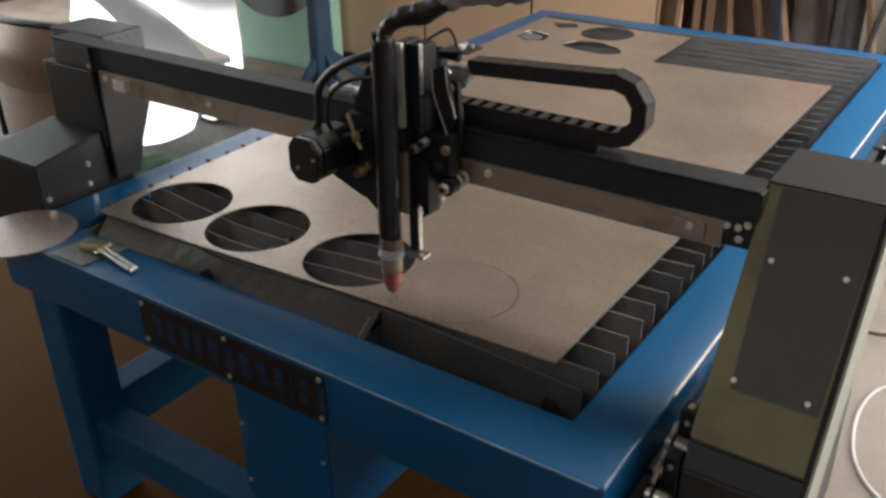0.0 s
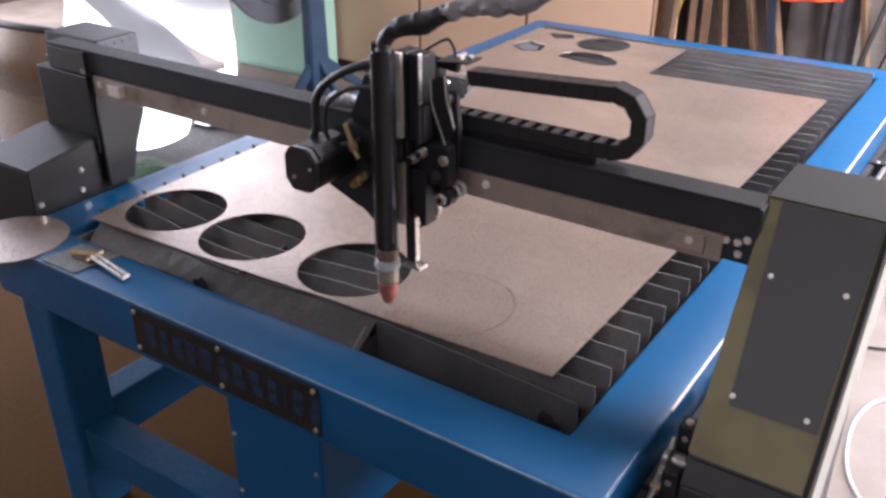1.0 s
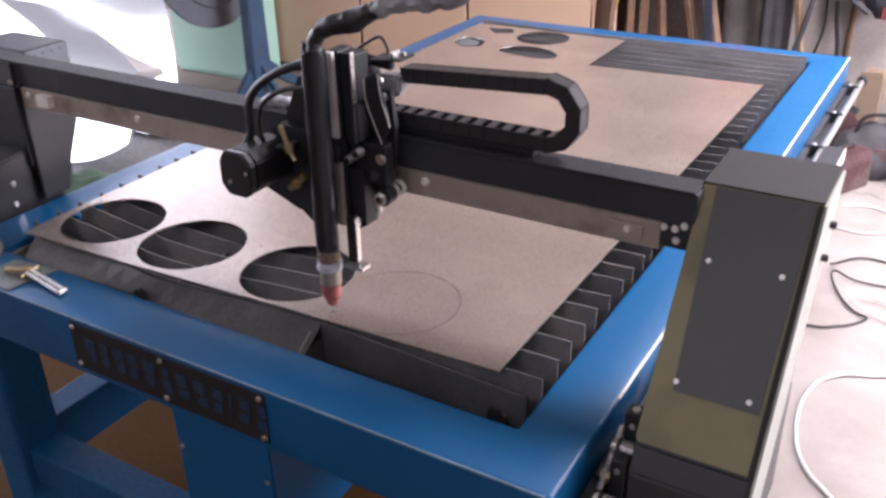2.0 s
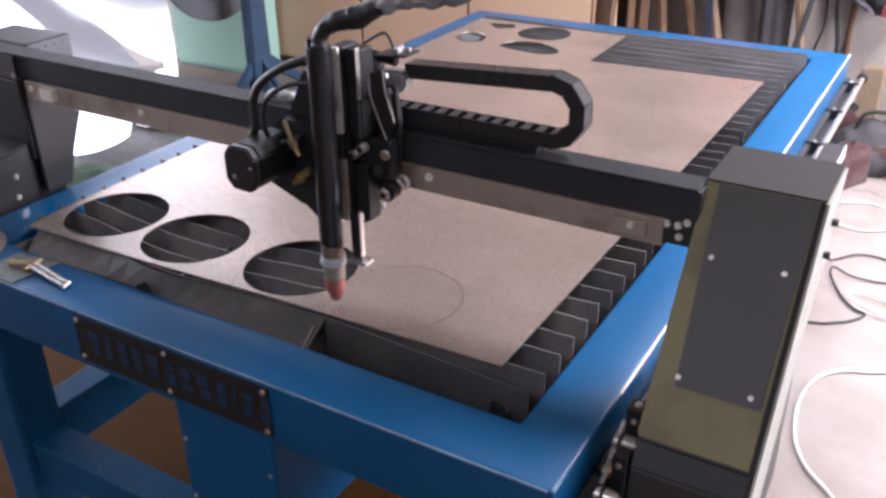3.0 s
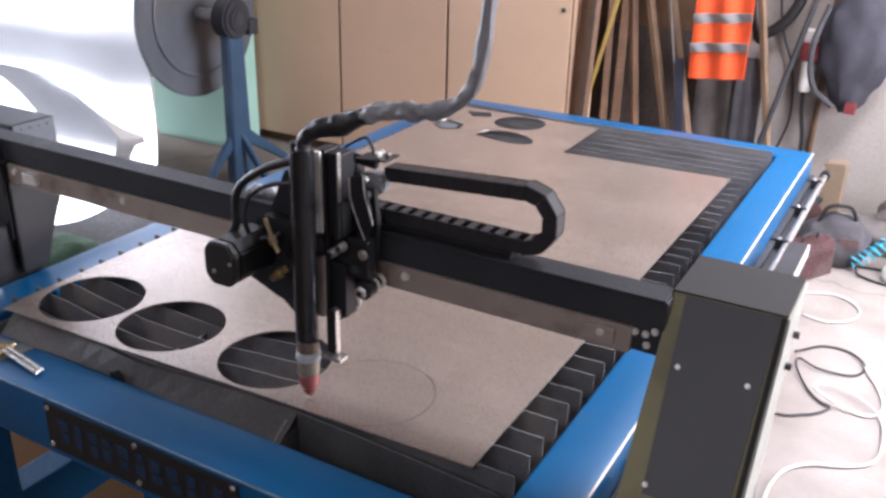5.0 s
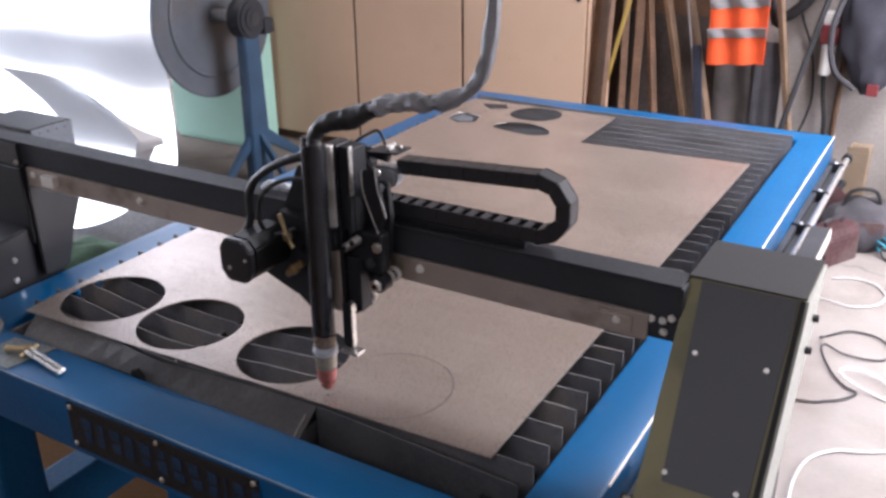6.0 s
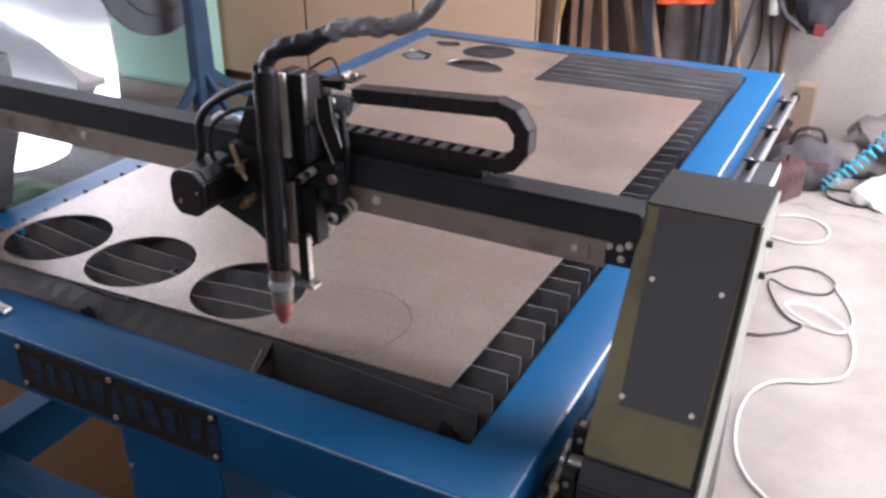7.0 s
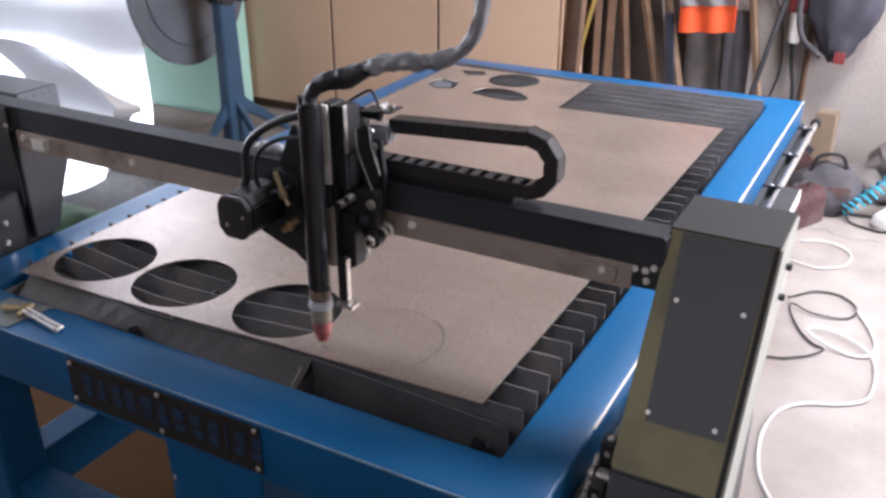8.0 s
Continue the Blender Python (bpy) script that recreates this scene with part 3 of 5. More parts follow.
# ---- sheet and offcuts ----
def build_sheet():
    holes = [ring_points(x, y, 0.108, 72) for x, y in ((-0.968, 0.094), (-0.738, 0.093), (-0.476, 0.101))]
    holes.append(ring_points(-0.798, 1.878, 0.094, 56))
    # a round hole cut short by a straight side, and two crooked ones
    holes.append([(-0.865, 1.655), (-0.79, 1.636), (-0.72, 1.626), (-0.675, 1.636), (-0.652, 1.662), (-0.66, 1.695), (-0.70, 1.732), (-0.75, 1.75), (-0.80, 1.748), (-0.842, 1.73), (-0.866, 1.695)])
    holes.append([(-1.06, 1.69), (-1.0, 1.652), (-0.945, 1.68), (-0.96, 1.75), (-1.03, 1.775), (-1.055, 1.745)])
    holes.append([(-1.04, 1.92), (-0.982, 1.862), (-0.92, 1.90), (-0.955, 1.95)])
    outline = [(0.0, 0.0), (0.004, 0.8), (0.012, 1.665), (-0.525, 1.630), (-0.530, 1.975), (-1.105, 1.975), (-1.098, 0.9), (-1.092, 0.02), (-1.085, -0.036), (-0.8, -0.03), (-0.45, -0.013), (-0.2, -0.006)]
    s = tagged(part("steel_sheet", plate(outline, holes, PLATE - 0.0025, PLATE), SHEET), "grey mild-steel sheet with round holes cut out, lying on the slats", "steel sheet")
    part("sheared_edge", prism([(0.0001, 0.0), (0.0041, 0.8), (0.0121, 1.664), (0.0138, 1.664), (0.0058, 0.8), (0.0018, 0.0)], 2, PLATE - 0.0025, PLATE + 0.0003), EDGE, s, "bright sheared edge")
    # kerf of the newest circle, open widest on the far side from the torch
    arc = [(a, 0.1090, 0.1084) for a in range(-150, 211, 4)]
    bm = plate([(-0.25 + r * math.cos(radians(a)), 0.103 + r * math.sin(radians(a))) for a, r, _ in arc] + [(-0.25 + r * math.cos(radians(a)), 0.103 + r * math.sin(radians(a))) for a, _, r in reversed(arc)], [], PLATE + 0.0002, PLATE + 0.0005)
    part("cut_line", bm, BROWNMETAL, s, "thin cut line")
    arc = list(range(-25, 66, 4))
    bm = plate([(-0.25 + 0.1096 * math.cos(radians(a)), 0.103 + 0.1096 * math.sin(radians(a))) for a in arc] + [(-0.25 + 0.1082 * math.cos(radians(a)), 0.103 + 0.1082 * math.sin(radians(a))) for a in reversed(arc)], [], PLATE + 0.0004, PLATE + 0.0008)
    part("cut_line", bm, DARKSLAT, s, "open dark cut line")
    # bright beads added at the glints below the torch tip
    rng = random.Random(8)
    bm = bmesh.new()
    for k in range(9):
        a, d = rng.uniform(0, math.tau), rng.uniform(0.002, 0.012)
        bmesh.ops.create_icosphere(bm, subdivisions=1, radius=rng.uniform(0.0012, 0.0028), matrix=Matrix.Translation((-0.331 + d * math.cos(a), 0.018 + d * math.sin(a), PLATE + 0.001)))
    for loop in ([(-0.865, 1.69), (-0.842, 1.731), (-0.80, 1.749), (-0.75, 1.751), (-0.70, 1.733)], [(-1.062, 1.688), (-1.056, 1.746), (-1.03, 1.776), (-0.96, 1.751)]):
        part("burr", tube([(x, y, PLATE + 0.001) for x, y in loop], 0.0013, 6), SCREW, s, "pale raised burr along a hole")
    part("slag_thread", tube([(-0.331, 0.02, PLATE + 0.0132), (-0.3303, 0.0195, PLATE + 0.008), (-0.3312, 0.019, PLATE + 0.004), (-0.3325, 0.018, PLATE + 0.001)], 0.0008, 6), STEEL, s, "thin bright thread of slag")
    part("glint_beads", bm, STEEL, s, "small bright steel beads below the torch tip", smooth=True)
    return s


build_sheet()


def build_offcuts():
    bm = plate(ring_points(-1.195, -0.155, 0.111, 72), [], TOP + 0.001, TOP + 0.004)
    tagged(part("cut_disc", bm, SHEET), "round steel disc offcut lying on the table corner", "steel disc")
    bm = prism([(-1.062, -0.178), (-1.058, -0.088), (-0.945, -0.076), (-0.962, -0.176)], 2, TOP + 0.001, TOP + 0.003)
    tagged(part("square_offcut", bm, ZINC), "small flat steel offcut on the blue table", "steel offcut")
    k = thing("torch_nozzle_set", "brass and steel torch parts on a small steel plate", "torch parts")
    z = TOP + 0.012
    b = part("brass_tip", rod((-1.02, -0.136, z), (-0.985, -0.12, z), 0.0068, 0.0055, bevel=0.001), BRASS, k, "small brass torch tip")
    part("collar", rod((-0.985, -0.12, z), (-0.972, -0.114, z), 0.0085, seg=6, bevel=0.001), BRASS, b)
    for dy in (0.0, -0.0115):
        part("steel_rod", rod((-0.972, -0.113 + dy, z), (-0.857, -0.13 + dy, z - 0.004), 0.0045, bevel=0.0012), STEEL, k)
    part("rod_end", rod((-0.857, -0.126, z - 0.004), (-0.853, -0.147, z - 0.004), 0.0048, bevel=0.001), STEEL, k)
    part("cross_bar", rod((-0.978, -0.094, z - 0.002), (-0.97, -0.14, z - 0.002), 0.0038), BRASS, k)


build_offcuts()


def build_hole_plate():
    """A blue-grey plate added in a far hole as a pale patch."""
    bm = prism([(-1.05, 1.695), (-1.0, 1.668), (-0.965, 1.69), (-0.975, 1.735), (-1.035, 1.755)], 2, 0.7424, 0.7438, 0.0004)
    tagged(part("hole_plate", bm, FLANGE), "dull blue-grey plate set into a cut hole", "steel scrap")


build_hole_plate()


# ---- gantry ----
def build_gantry():
    g = thing("gantry", "black gantry beam with grey rail bar and two end housings", "gantry")
    part("beam", box(-1.40, 0.24, 0.143, 0.187, 0.945, 1.036, 0.005), BEAM, g)
    part("beam_lip", box(-1.405, 0.236, 0.138, 0.19, 1.0362, 1.041, 0.0015), BEAM, g, "dark flat strip along the beam")
    part("chain_tray", box(-0.30, -0.02, 0.150, 0.184, 1.0412, 1.0535, 0.002), CARBON, g, "black tray under the cable chain")
    bar = part("rail_bar", box(-1.262, 0.192, 0.135, 0.1425, 0.943, 0.986, 0.001), GREYBAR, g, "brown-grey steel rail bar")
    for x in (-1.221, -0.883, -0.546, -0.207, 0.143):
        screw_head(bar, (x, 0.135, 0.971), (0, -1, 0), 0.008, mat=ALU)
    part("beam_end_plate", box(-1.40, -1.264, 0.1335, 0.1425, 0.945, 1.0355, 0.002), BLACK, g, "flat dark plate on the beam end")
    part("stop_block", box(-1.175, -1.135, 0.118, 0.1345, 0.957, 0.982, 0.002), ALU, g, "pale aluminium stop block")
    part("stop_block", box(0.116, 0.168, 0.127, 0.1345, 0.953, 0.979, 0.002), GREYBAR, g)
    screw_head(g, (0.146, 0.127, 0.97), (0, -1, 0), 0.0062, mat=ALU)
    for x, z in ((0.195, 0.978), (0.212, 0.978), (0.225, 0.985), (0.215, 0.96)):
        screw_head(g, (x, 0.1425, z), (0, -1, 0), 0.0062, mat=ALU)
    # nearer end: leaning housing with a screwed cover
    slope = 0.695
    x0, x1, z1, z0, y1, deep = 0.236, 0.400, 1.042, 0.731, 0.176, 0.150

    def at(z, d=0.0):
        return y1 + slope * (z - z1) + d
    side = [(at(z0), z0), (at(z1), z1), (at(z1) + deep, z1), (at(z0) + deep, z0)]
    h = part("end_housing", prism(side, 0, x0, x1, 0.003), OLIVE, g, "olive-grey leaning end housing")
    part("side_plate", prism([(at(0.5, 0.002), 0.5), (at(z1, 0.002), z1 - 0.002), (at(z1) + deep - 0.002, z1 - 0.002), (at(0.5) + deep - 0.002, 0.5)], 0, x1 + 0.0003, x1 + 0.004, 0.0005), CREAM, h, "pale side plate")
    nrm = Vector((0, -1, slope)).normalized()
    t = 0.003
    c0, c1 = 0.80, z1 - 0.001
    cover = [(at(c0), c0), (at(c1), c1), (at(c1) + nrm.y * t, c1 + nrm.z * t), (at(c0) + nrm.y * t, c0 + nrm.z * t)]
    bm = prism(cover, 0, x0 + 0.034, x1 - 0.013, 0.0008)
    for v in bm.verts:  # the plate widens upwards
        v.co.x += (v.co.z - c0) / (c1 - c0) * (-0.014 if v.co.x < 0.3 else 0.004)
    c = part("cover", bm, COVER, h, "dark grey cover plate with four screws")
    band = [(at(z0), z0), (at(z1), z1 - 0.001), (at(z1) + nrm.y * 0.002, z1 - 0.001 + nrm.z * 0.002), (at(z0) + nrm.y * 0.002, z0 + nrm.z * 0.002)]
    part("edge_band", prism(band, 0, x1 - 0.0075, x1 - 0.0005, 0.0005), CAP, h, "dark edge band of the housing")
    # cap toned darker than the cover to offset the roof light on top
    part("top_cap", box(x0, x1, at(z1) + 0.001, at(z1) + deep, z1 + 0.0002, z1 + 0.003, 0.001), CAP, h)
    for x, z in ((0.2715, 0.955), (0.371, 0.955), (0.2715, 0.812), (0.371, 0.812)):
        screw_head(c, (x, at(z) + nrm.y * t, z + nrm.z * t * 0), nrm, 0.0045, mat=ALU)
    for z in (0.985, 0.945):
        part("cable_gland", rod((x1 + 0.004, at(z) + 0.11, z), (x1 + 0.013, at(z) + 0.11, z), 0.0058, seg=8), RUBBER, h)
    low = part("carriage_block", prism([(at(z0) + 0.002, z0 - 0.002), (at(z0) + 0.26, z0 - 0.002), (at(z0) + 0.26, 0.52), (at(z0) - 0.02, 0.52), (at(z0) - 0.02, 0.69)], 0, x0 + 0.002, x1 - 0.002, 0.004), BLACK, g)
    for x, z in ((0.27, 0.6), (0.37, 0.6)):
        screw_head(low, (x, at(z0) - 0.02, z), (0, -1, 0), 0.006)
    arm = part("rear_arm", box(0.248, 0.297, 0.22, 1.364, 0.64, 0.70, 0.002), BEAM, g, "black steel arm behind the end housing")
    # pale strip for the daylight along the arm's right edge
    part("edge_strip", box(0.2975, 0.30, 0.22, 1.364, 0.668, 0.7005, 0.0005), ALU, arm, "pale strip painted as the arm's lit edge")
    # black block added for the shade on the table's side face
    part("side_shade_block", box(0.1765, 0.2, -0.03, 0.07, 0.56, 0.64, 0.003), CARBON, g)
    # drive parts between housing and table
    b = part("roller_bracket", box(0.207, 0.2345, 0.0, 0.03, 0.655, 0.742, 0.003), CARBON, g)
    screw_head(b, (0.22, 0.015, 0.742), (0, 0, 1), 0.0065)
    screw_head(b, (0.22, 0.0, 0.722), (0, -1, 0), 0.005)
    b = part("roller_bracket", box(0.211, 0.2345, -0.06, -0.035, 0.61, 0.702, 0.003), CARBON, g)
    screw_head(b, (0.222, -0.06, 0.685), (0, -1, 0), 0.005)
    part("roller_bracket", box(0.204, 0.2345, -0.122, -0.10, 0.55, 0.655, 0.003), CARBON, g)
    for y, z, r, mat in ((-0.018, 0.692, 0.014, SCREW), (-0.083, 0.642, 0.013, STEEL), (0.1, 0.652, 0.017, SCREW), (0.19, 0.652, 0.017, SCREW)):
        w = part("guide_roller", rod((0.199, y, z), (0.2345, y, z), r, bevel=0.003), mat, g)
        part("roller_groove", rod((0.207, y, z), (0.213, y, z), r + 0.0015, bevel=0.001), CARBON, w)
    for y, z in ((-0.052, 0.662), (-0.11, 0.6), (0.045, 0.668)):
        part("brass_nut", rod((0.197, y, z), (0.2105, y, z), 0.0105, seg=6, bevel=0.001), BRASS, g)
    part("push_rod", rod((0.203, -0.075, 0.655), (0.203, 0.01, 0.71), 0.0045, seg=10), STEEL, g, "thin steel push rod")
    # farther end
    part("end_post", box(-1.44, -1.254, 0.125, 0.22, 0.80, 0.985, 0.004), CARBON, g)
    part("end_plate", prism([(0.132, 0.992), (0.262, 0.975), (0.26, 0.875), (0.222, 0.80), (0.2, 0.72), (0.132, 0.72)], 0, -1.2535, -1.244, 0.002), CARBON, g, "dark steel end plate")
    f = part("end_foot", prism([(-0.06, 0.60), (-0.055, 0.812), (0.13, 0.84), (0.205, 0.80), (0.19, 0.60)], 0, -1.47, -1.267, 0.004), CARBON, g)
    for y, z in ((0.075, 0.775), (0.07, 0.727), (-0.038, 0.728)):
        screw_head(f, (-1.267, y, z), (1, 0, 0), 0.007)
    screw_head(g, (-1.272, 0.1335, 0.992), (0, -1, 0), 0.007)
    e = part("top_housing", box(-1.66, -1.452, 0.30, 0.425, 0.9, 1.0, 0.004), CARBON, g, "dark grey box on the beam's end")
    side = part("side_panel", box(-1.4515, -1.447, 0.303, 0.422, 0.905, 0.997, 0.001), FLANGE, e, "grey perforated side panel")
    for k in range(4):
        screw_head(side, (-1.447, 0.325 + 0.025 * k, 0.985), (1, 0, 0), 0.0028, "vent_plug", BLACK)
    part("mounting_arm", box(-1.50, -1.40, 0.188, 0.299, 0.95, 0.985, 0.002), BLACK, g)
    return g


build_gantry()


# ---- torch carriage ----
def build_carriage():
    c = thing("torch_carriage", "black torch carriage with motor, rollers and height slide", "torch carriage")
    part("back_plate", prism([(-0.485, 0.919), (-0.419, 0.884), (-0.36, 0.872), (-0.318, 0.90), (-0.262, 0.955), (-0.245, 1.0), (-0.24, 1.07), (-0.245, 1.13), (-0.43, 1.13), (-0.49, 1.0)], 1, 0.1, 0.112, 0.002), CARBON, c)
    s = part("height_slide", box(-0.334, -0.311, 0.058, 0.098, 0.895, 1.195, 0.003), CARBON, c)
    part("slide_channel", box(-0.3105, -0.282, 0.062, 0.098, 1.05, 1.192, 0.002), CARBON, s)
    part("slide_channel", box(-0.3105, -0.282, 0.066, 0.098, 0.90, 1.0, 0.002), CARBON, s)
    part("slide_rail", box(-0.3295, -0.316, 0.05, 0.0578, 1.055, 1.194, 0.001), ALU, s, "pale metal slide rail")
    part("slide_rail", box(-0.329, -0.315, 0.05, 0.0578, 0.90, 1.013, 0.001), GREYBAR, s)
    part("slide_edge", box(-0.334, -0.3305, 0.0485, 0.0578, 0.895, 0.968, 0.001), STEEL, s)
    part("slide_rail", box(-0.2845, -0.282, 0.052, 0.0615, 1.115, 1.197, 0.0008), STEEL, s)
    part("slide_rail", box(-0.290, -0.284, 0.052, 0.0615, 1.05, 1.114, 0.001), CARBON, s)
    part("slide_block", box(-0.338, -0.316, 0.044, 0.0575, 1.0135, 1.054, 0.003), CARBON, s)
    b = part("touch_probe", box(-0.297, -0.281, 0.03, 0.04, 0.848, 0.93, 0.001), CARBON, c)
    part("probe_edge", box(-0.2805, -0.277, 0.03, 0.04, 0.85, 0.93, 0.0008), STEEL, b)
    part("probe_foot", box(-0.297, -0.262, 0.018, 0.042, 0.841, 0.847, 0.001), STEEL, b)
    for x, z in ((-0.249, 0.959), (-0.301, 0.908)):
        r = part("roller", rod((x, 0.066, z), (x, 0.094, z), 0.0155, bevel=0.003), CARBON, c)
        part("roller_bolt", rod((x, 0.058, z), (x, 0.066, z), 0.0115, seg=6, bevel=0.002), STEEL, r)
        part("bolt_socket", rod((x, 0.0565, z), (x, 0.0579, z), 0.005, seg=6), CARBON, r)
        for y in (0.0965, 0.114):
            part("washer", rod((x, y, z), (x, y + 0.008, z), 0.014, bevel=0.0025), ALU, r)
        part("spacer", rod((x, 0.105, z), (x, 0.1138, z), 0.009), CARBON, r)
    part("clamp_block", box(-0.315, -0.243, 0.075, 0.0995, 0.975, 1.047, 0.005), CARBON, c)
    for x, z in ((-0.305, 1.018), (-0.287, 1.032)):
        for k in range(3):
            part("spring_ring", rod((x, 0.056 + 0.006 * k, z), (x, 0.0595 + 0.006 * k, z), 0.0085 - 0.001 * (k == 0), bevel=0.0012), STEEL, c)
        part("spring_bolt", rod((x, 0.052, z), (x, 0.075, z), 0.005), CARBON, c)
    for x, z, mat in ((-0.25, 1.024, STEEL), (-0.263, 0.995, BEAM)):
        part("pivot_bolt", rod((x, 0.068, z), (x, 0.0748, z), 0.009, seg=12, bevel=0.002), mat, c)
    for x, z in ((-0.262, 1.145), (-0.37, 0.905), (-0.262, 1.06)):
        screw_head(c, (x, 0.1, z), (0, -1, 0), 0.0065)
    # step motor pointing along the table
    big = 1.24
    oct_ = [(u * big, v * big) for u, v in ((-0.0265, -0.016), (-0.015, -0.0305), (0.015, -0.0305), (0.0265, -0.016), (0.0265, 0.016), (0.015, 0.0305), (-0.015, 0.0305), (-0.0265, 0.016))]
    mx, mz = -0.468, 0.994
    outline = [(mx + u, mz + v) for u, v in oct_]
    m = part("step_motor", prism(outline, 1, -0.018, 0.072, 0.003), CARBON, c, "black step motor")
    part("motor_cap", prism([(mx + u * 1.03, mz + v * 1.03) for u, v in oct_], 1, -0.034, -0.0185, 0.003), PLASTIC, m)
    screw_head(m, (mx + 0.024, -0.034, mz + 0.006), (0, -1, 0), 0.0035)
    screw_head(m, (mx - 0.012, -0.034, mz - 0.014), (0, -1, 0), 0.0045)
    part("motor_mount", prism([(-0.505, 0.925), (-0.43, 0.895), (-0.40, 0.92), (-0.40, 1.045), (-0.46, 1.05), (-0.505, 1.01)], 1, 0.073, 0.099, 0.002), CARBON, c)
    part("gusset", prism([(-0.44, 0.93), (-0.37, 0.875), (-0.345, 0.95), (-0.40, 1.0)], 1, 0.055, 0.0725, 0.002), CARBON, c)
    f = part("fitting", rod((-0.422, 0.035, 1.065), (-0.408, 0.035, 1.03), 0.0045, bevel=0.001), BRASS, c, "thin brass gas fitting")
    part("fitting_nut", rod((-0.4095, 0.035, 1.033), (-0.405, 0.035, 1.021), 0.0085, seg=6), BRASS, f)
    part("fitting_tail", rod((-0.405, 0.035, 1.021), (-0.396, 0.035, 1.008), 0.005), BRASS, f)
    f = part("fitting", rod((-0.409, 0.03, 0.959), (-0.374, 0.03, 0.988), 0.0065, bevel=0.001), BRASS, c, "brass gas fitting")
    part("fitting_nut", rod((-0.398, 0.03, 0.968), (-0.390, 0.03, 0.975), 0.010, seg=6), BRASS, f)
    # torch
    t = part("torch_body", rod((-0.3315, 0.02, 0.868), (-0.3265, 0.02, 1.205), 0.0197, seg=32, bevel=0.003), GLOSS, c, "glossy black torch tube", smooth=True)
    part("torch_collar", rod((-0.331, 0.02, 0.8465), (-0.3305, 0.02, 0.8675), 0.0192, 0.0196, seg=32, bevel=0.001), BROWNMETAL, t, "scuffed brown metal collar", smooth=True)
    part("lower_collar", rod((-0.331, 0.02, 0.803), (-0.3308, 0.02, 0.8315), 0.0188, 0.0194, seg=32, bevel=0.001), OLIVECLEAR, t, "olive tinted lower collar", smooth=True)
    part("clear_ring", tube([(-0.3308, 0.02, 0.831), (-0.3308, 0.02, 0.836), (-0.3306, 0.02, 0.842), (-0.3305, 0.02, 0.847)], [0.0208, 0.0222, 0.0218, 0.0205], 32, 3, wrinkle=0.1), CLEAR, t, "ragged clear plastic ring", smooth=True)
    cap = part("shield_cap", rod((-0.331, 0.02, 0.778), (-0.331, 0.02, 0.8028), 0.0165, 0.0182, seg=32, bevel=0.002), COPPER, t, "red-brown ceramic shield cap", smooth=True)
    part("nozzle", rod((-0.331, 0.02, 0.7585), (-0.331, 0.02, 0.7778), 0.0078, 0.0158, seg=32, bevel=0.003), COPPER, cap, smooth=True)
    part("clamp", box(-0.345, -0.331, 0.02, 0.0575, 1.09, 1.12, 0.004), CARBON, c)
    part("clamp", box(-0.35, -0.335, 0.02, 0.0575, 0.955, 0.985, 0.004), CARBON, c)
    part("lamp_tube", rod((-0.348, 0.03, 1.06), (-0.346, 0.03, 1.212), 0.009, seg=16), GLOSS, c, smooth=True)
    # bowed black bracket; steel lines stand for glints on its rounded edges
    left = [(-0.270, 1.156), (-0.268, 1.121), (-0.257, 1.09), (-0.242, 1.054)]
    right = [(-0.226, 1.084), (-0.232, 1.104), (-0.240, 1.13), (-0.244, 1.166)]
    part("bowed_bracket", prism(left + right, 1, 0.066, 0.0725, 0.002), CARBON, c)
    part("bracket_spacer", rod((-0.256, 0.073, 1.12), (-0.256, 0.0995, 1.12), 0.008), CARBON, c)
    part("bracket_glint", tube([(x, 0.066, z) for x, z in left], 0.0014, 6), STEEL, c)
    part("bracket_glint", tube([(x, 0.066, z) for x, z in right], 0.0014, 6), STEEL, c)
    # motor cable
    part("motor_cable", tube([(-0.34, 0.05, 1.178), (-0.365, 0.035, 1.174), (-0.415, 0.03, 1.154), (-0.46, 0.03, 1.123), (-0.48, 0.03, 1.091), (-0.483, 0.03, 1.046), (-0.492, 0.025, 1.02), (-0.49, 0.02, 0.995)], 0.0072, 10), RUBBER, c)
    part("motor_cable", tube([(-0.36, 0.06, 1.13), (-0.41, 0.04, 1.125), (-0.452, 0.03, 1.095), (-0.462, 0.03, 1.05), (-0.45, 0.04, 1.02), (-0.41, 0.06, 1.03)], 0.004, 8), RUBBER, c)
    # chain bracket with small connectors
    part("chain_bracket", prism([(-0.302, 1.164), (-0.239, 1.170), (-0.239, 1.173), (-0.302, 1.167)], 1, 0.125, 0.168, 0.0006), CARBON, c)
    part("chain_arm", rod((-0.368, 0.147, 1.166), (-0.272, 0.15, 1.154), 0.0085, seg=12, bevel=0.002), CARBON, c)
    for x, y in ((-0.262, 0.135), (-0.25, 0.15), (-0.268, 0.158)):
        part("wire_clip", box(x - 0.004, x + 0.004, y - 0.003, y + 0.003, 1.1735, 1.179, 0.001), STEEL, c)
    part("bracket_arm", box(-0.345, -0.306, 0.113, 0.165, 1.10, 1.158, 0.003), CARBON, c)
    part("connector", box(-0.272, -0.262, 0.14, 0.152, 1.168, 1.178, 0.002), WHITEPLASTIC, c)
    part("sensor_wire", tube([(-0.34, 0.1, 1.15), (-0.33, 0.13, 1.175), (-0.303, 0.14, 1.195), (-0.289, 0.145, 1.199), (-0.281, 0.147, 1.187), (-0.275, 0.146, 1.172)], 0.0026, 8), RUBBER, c)
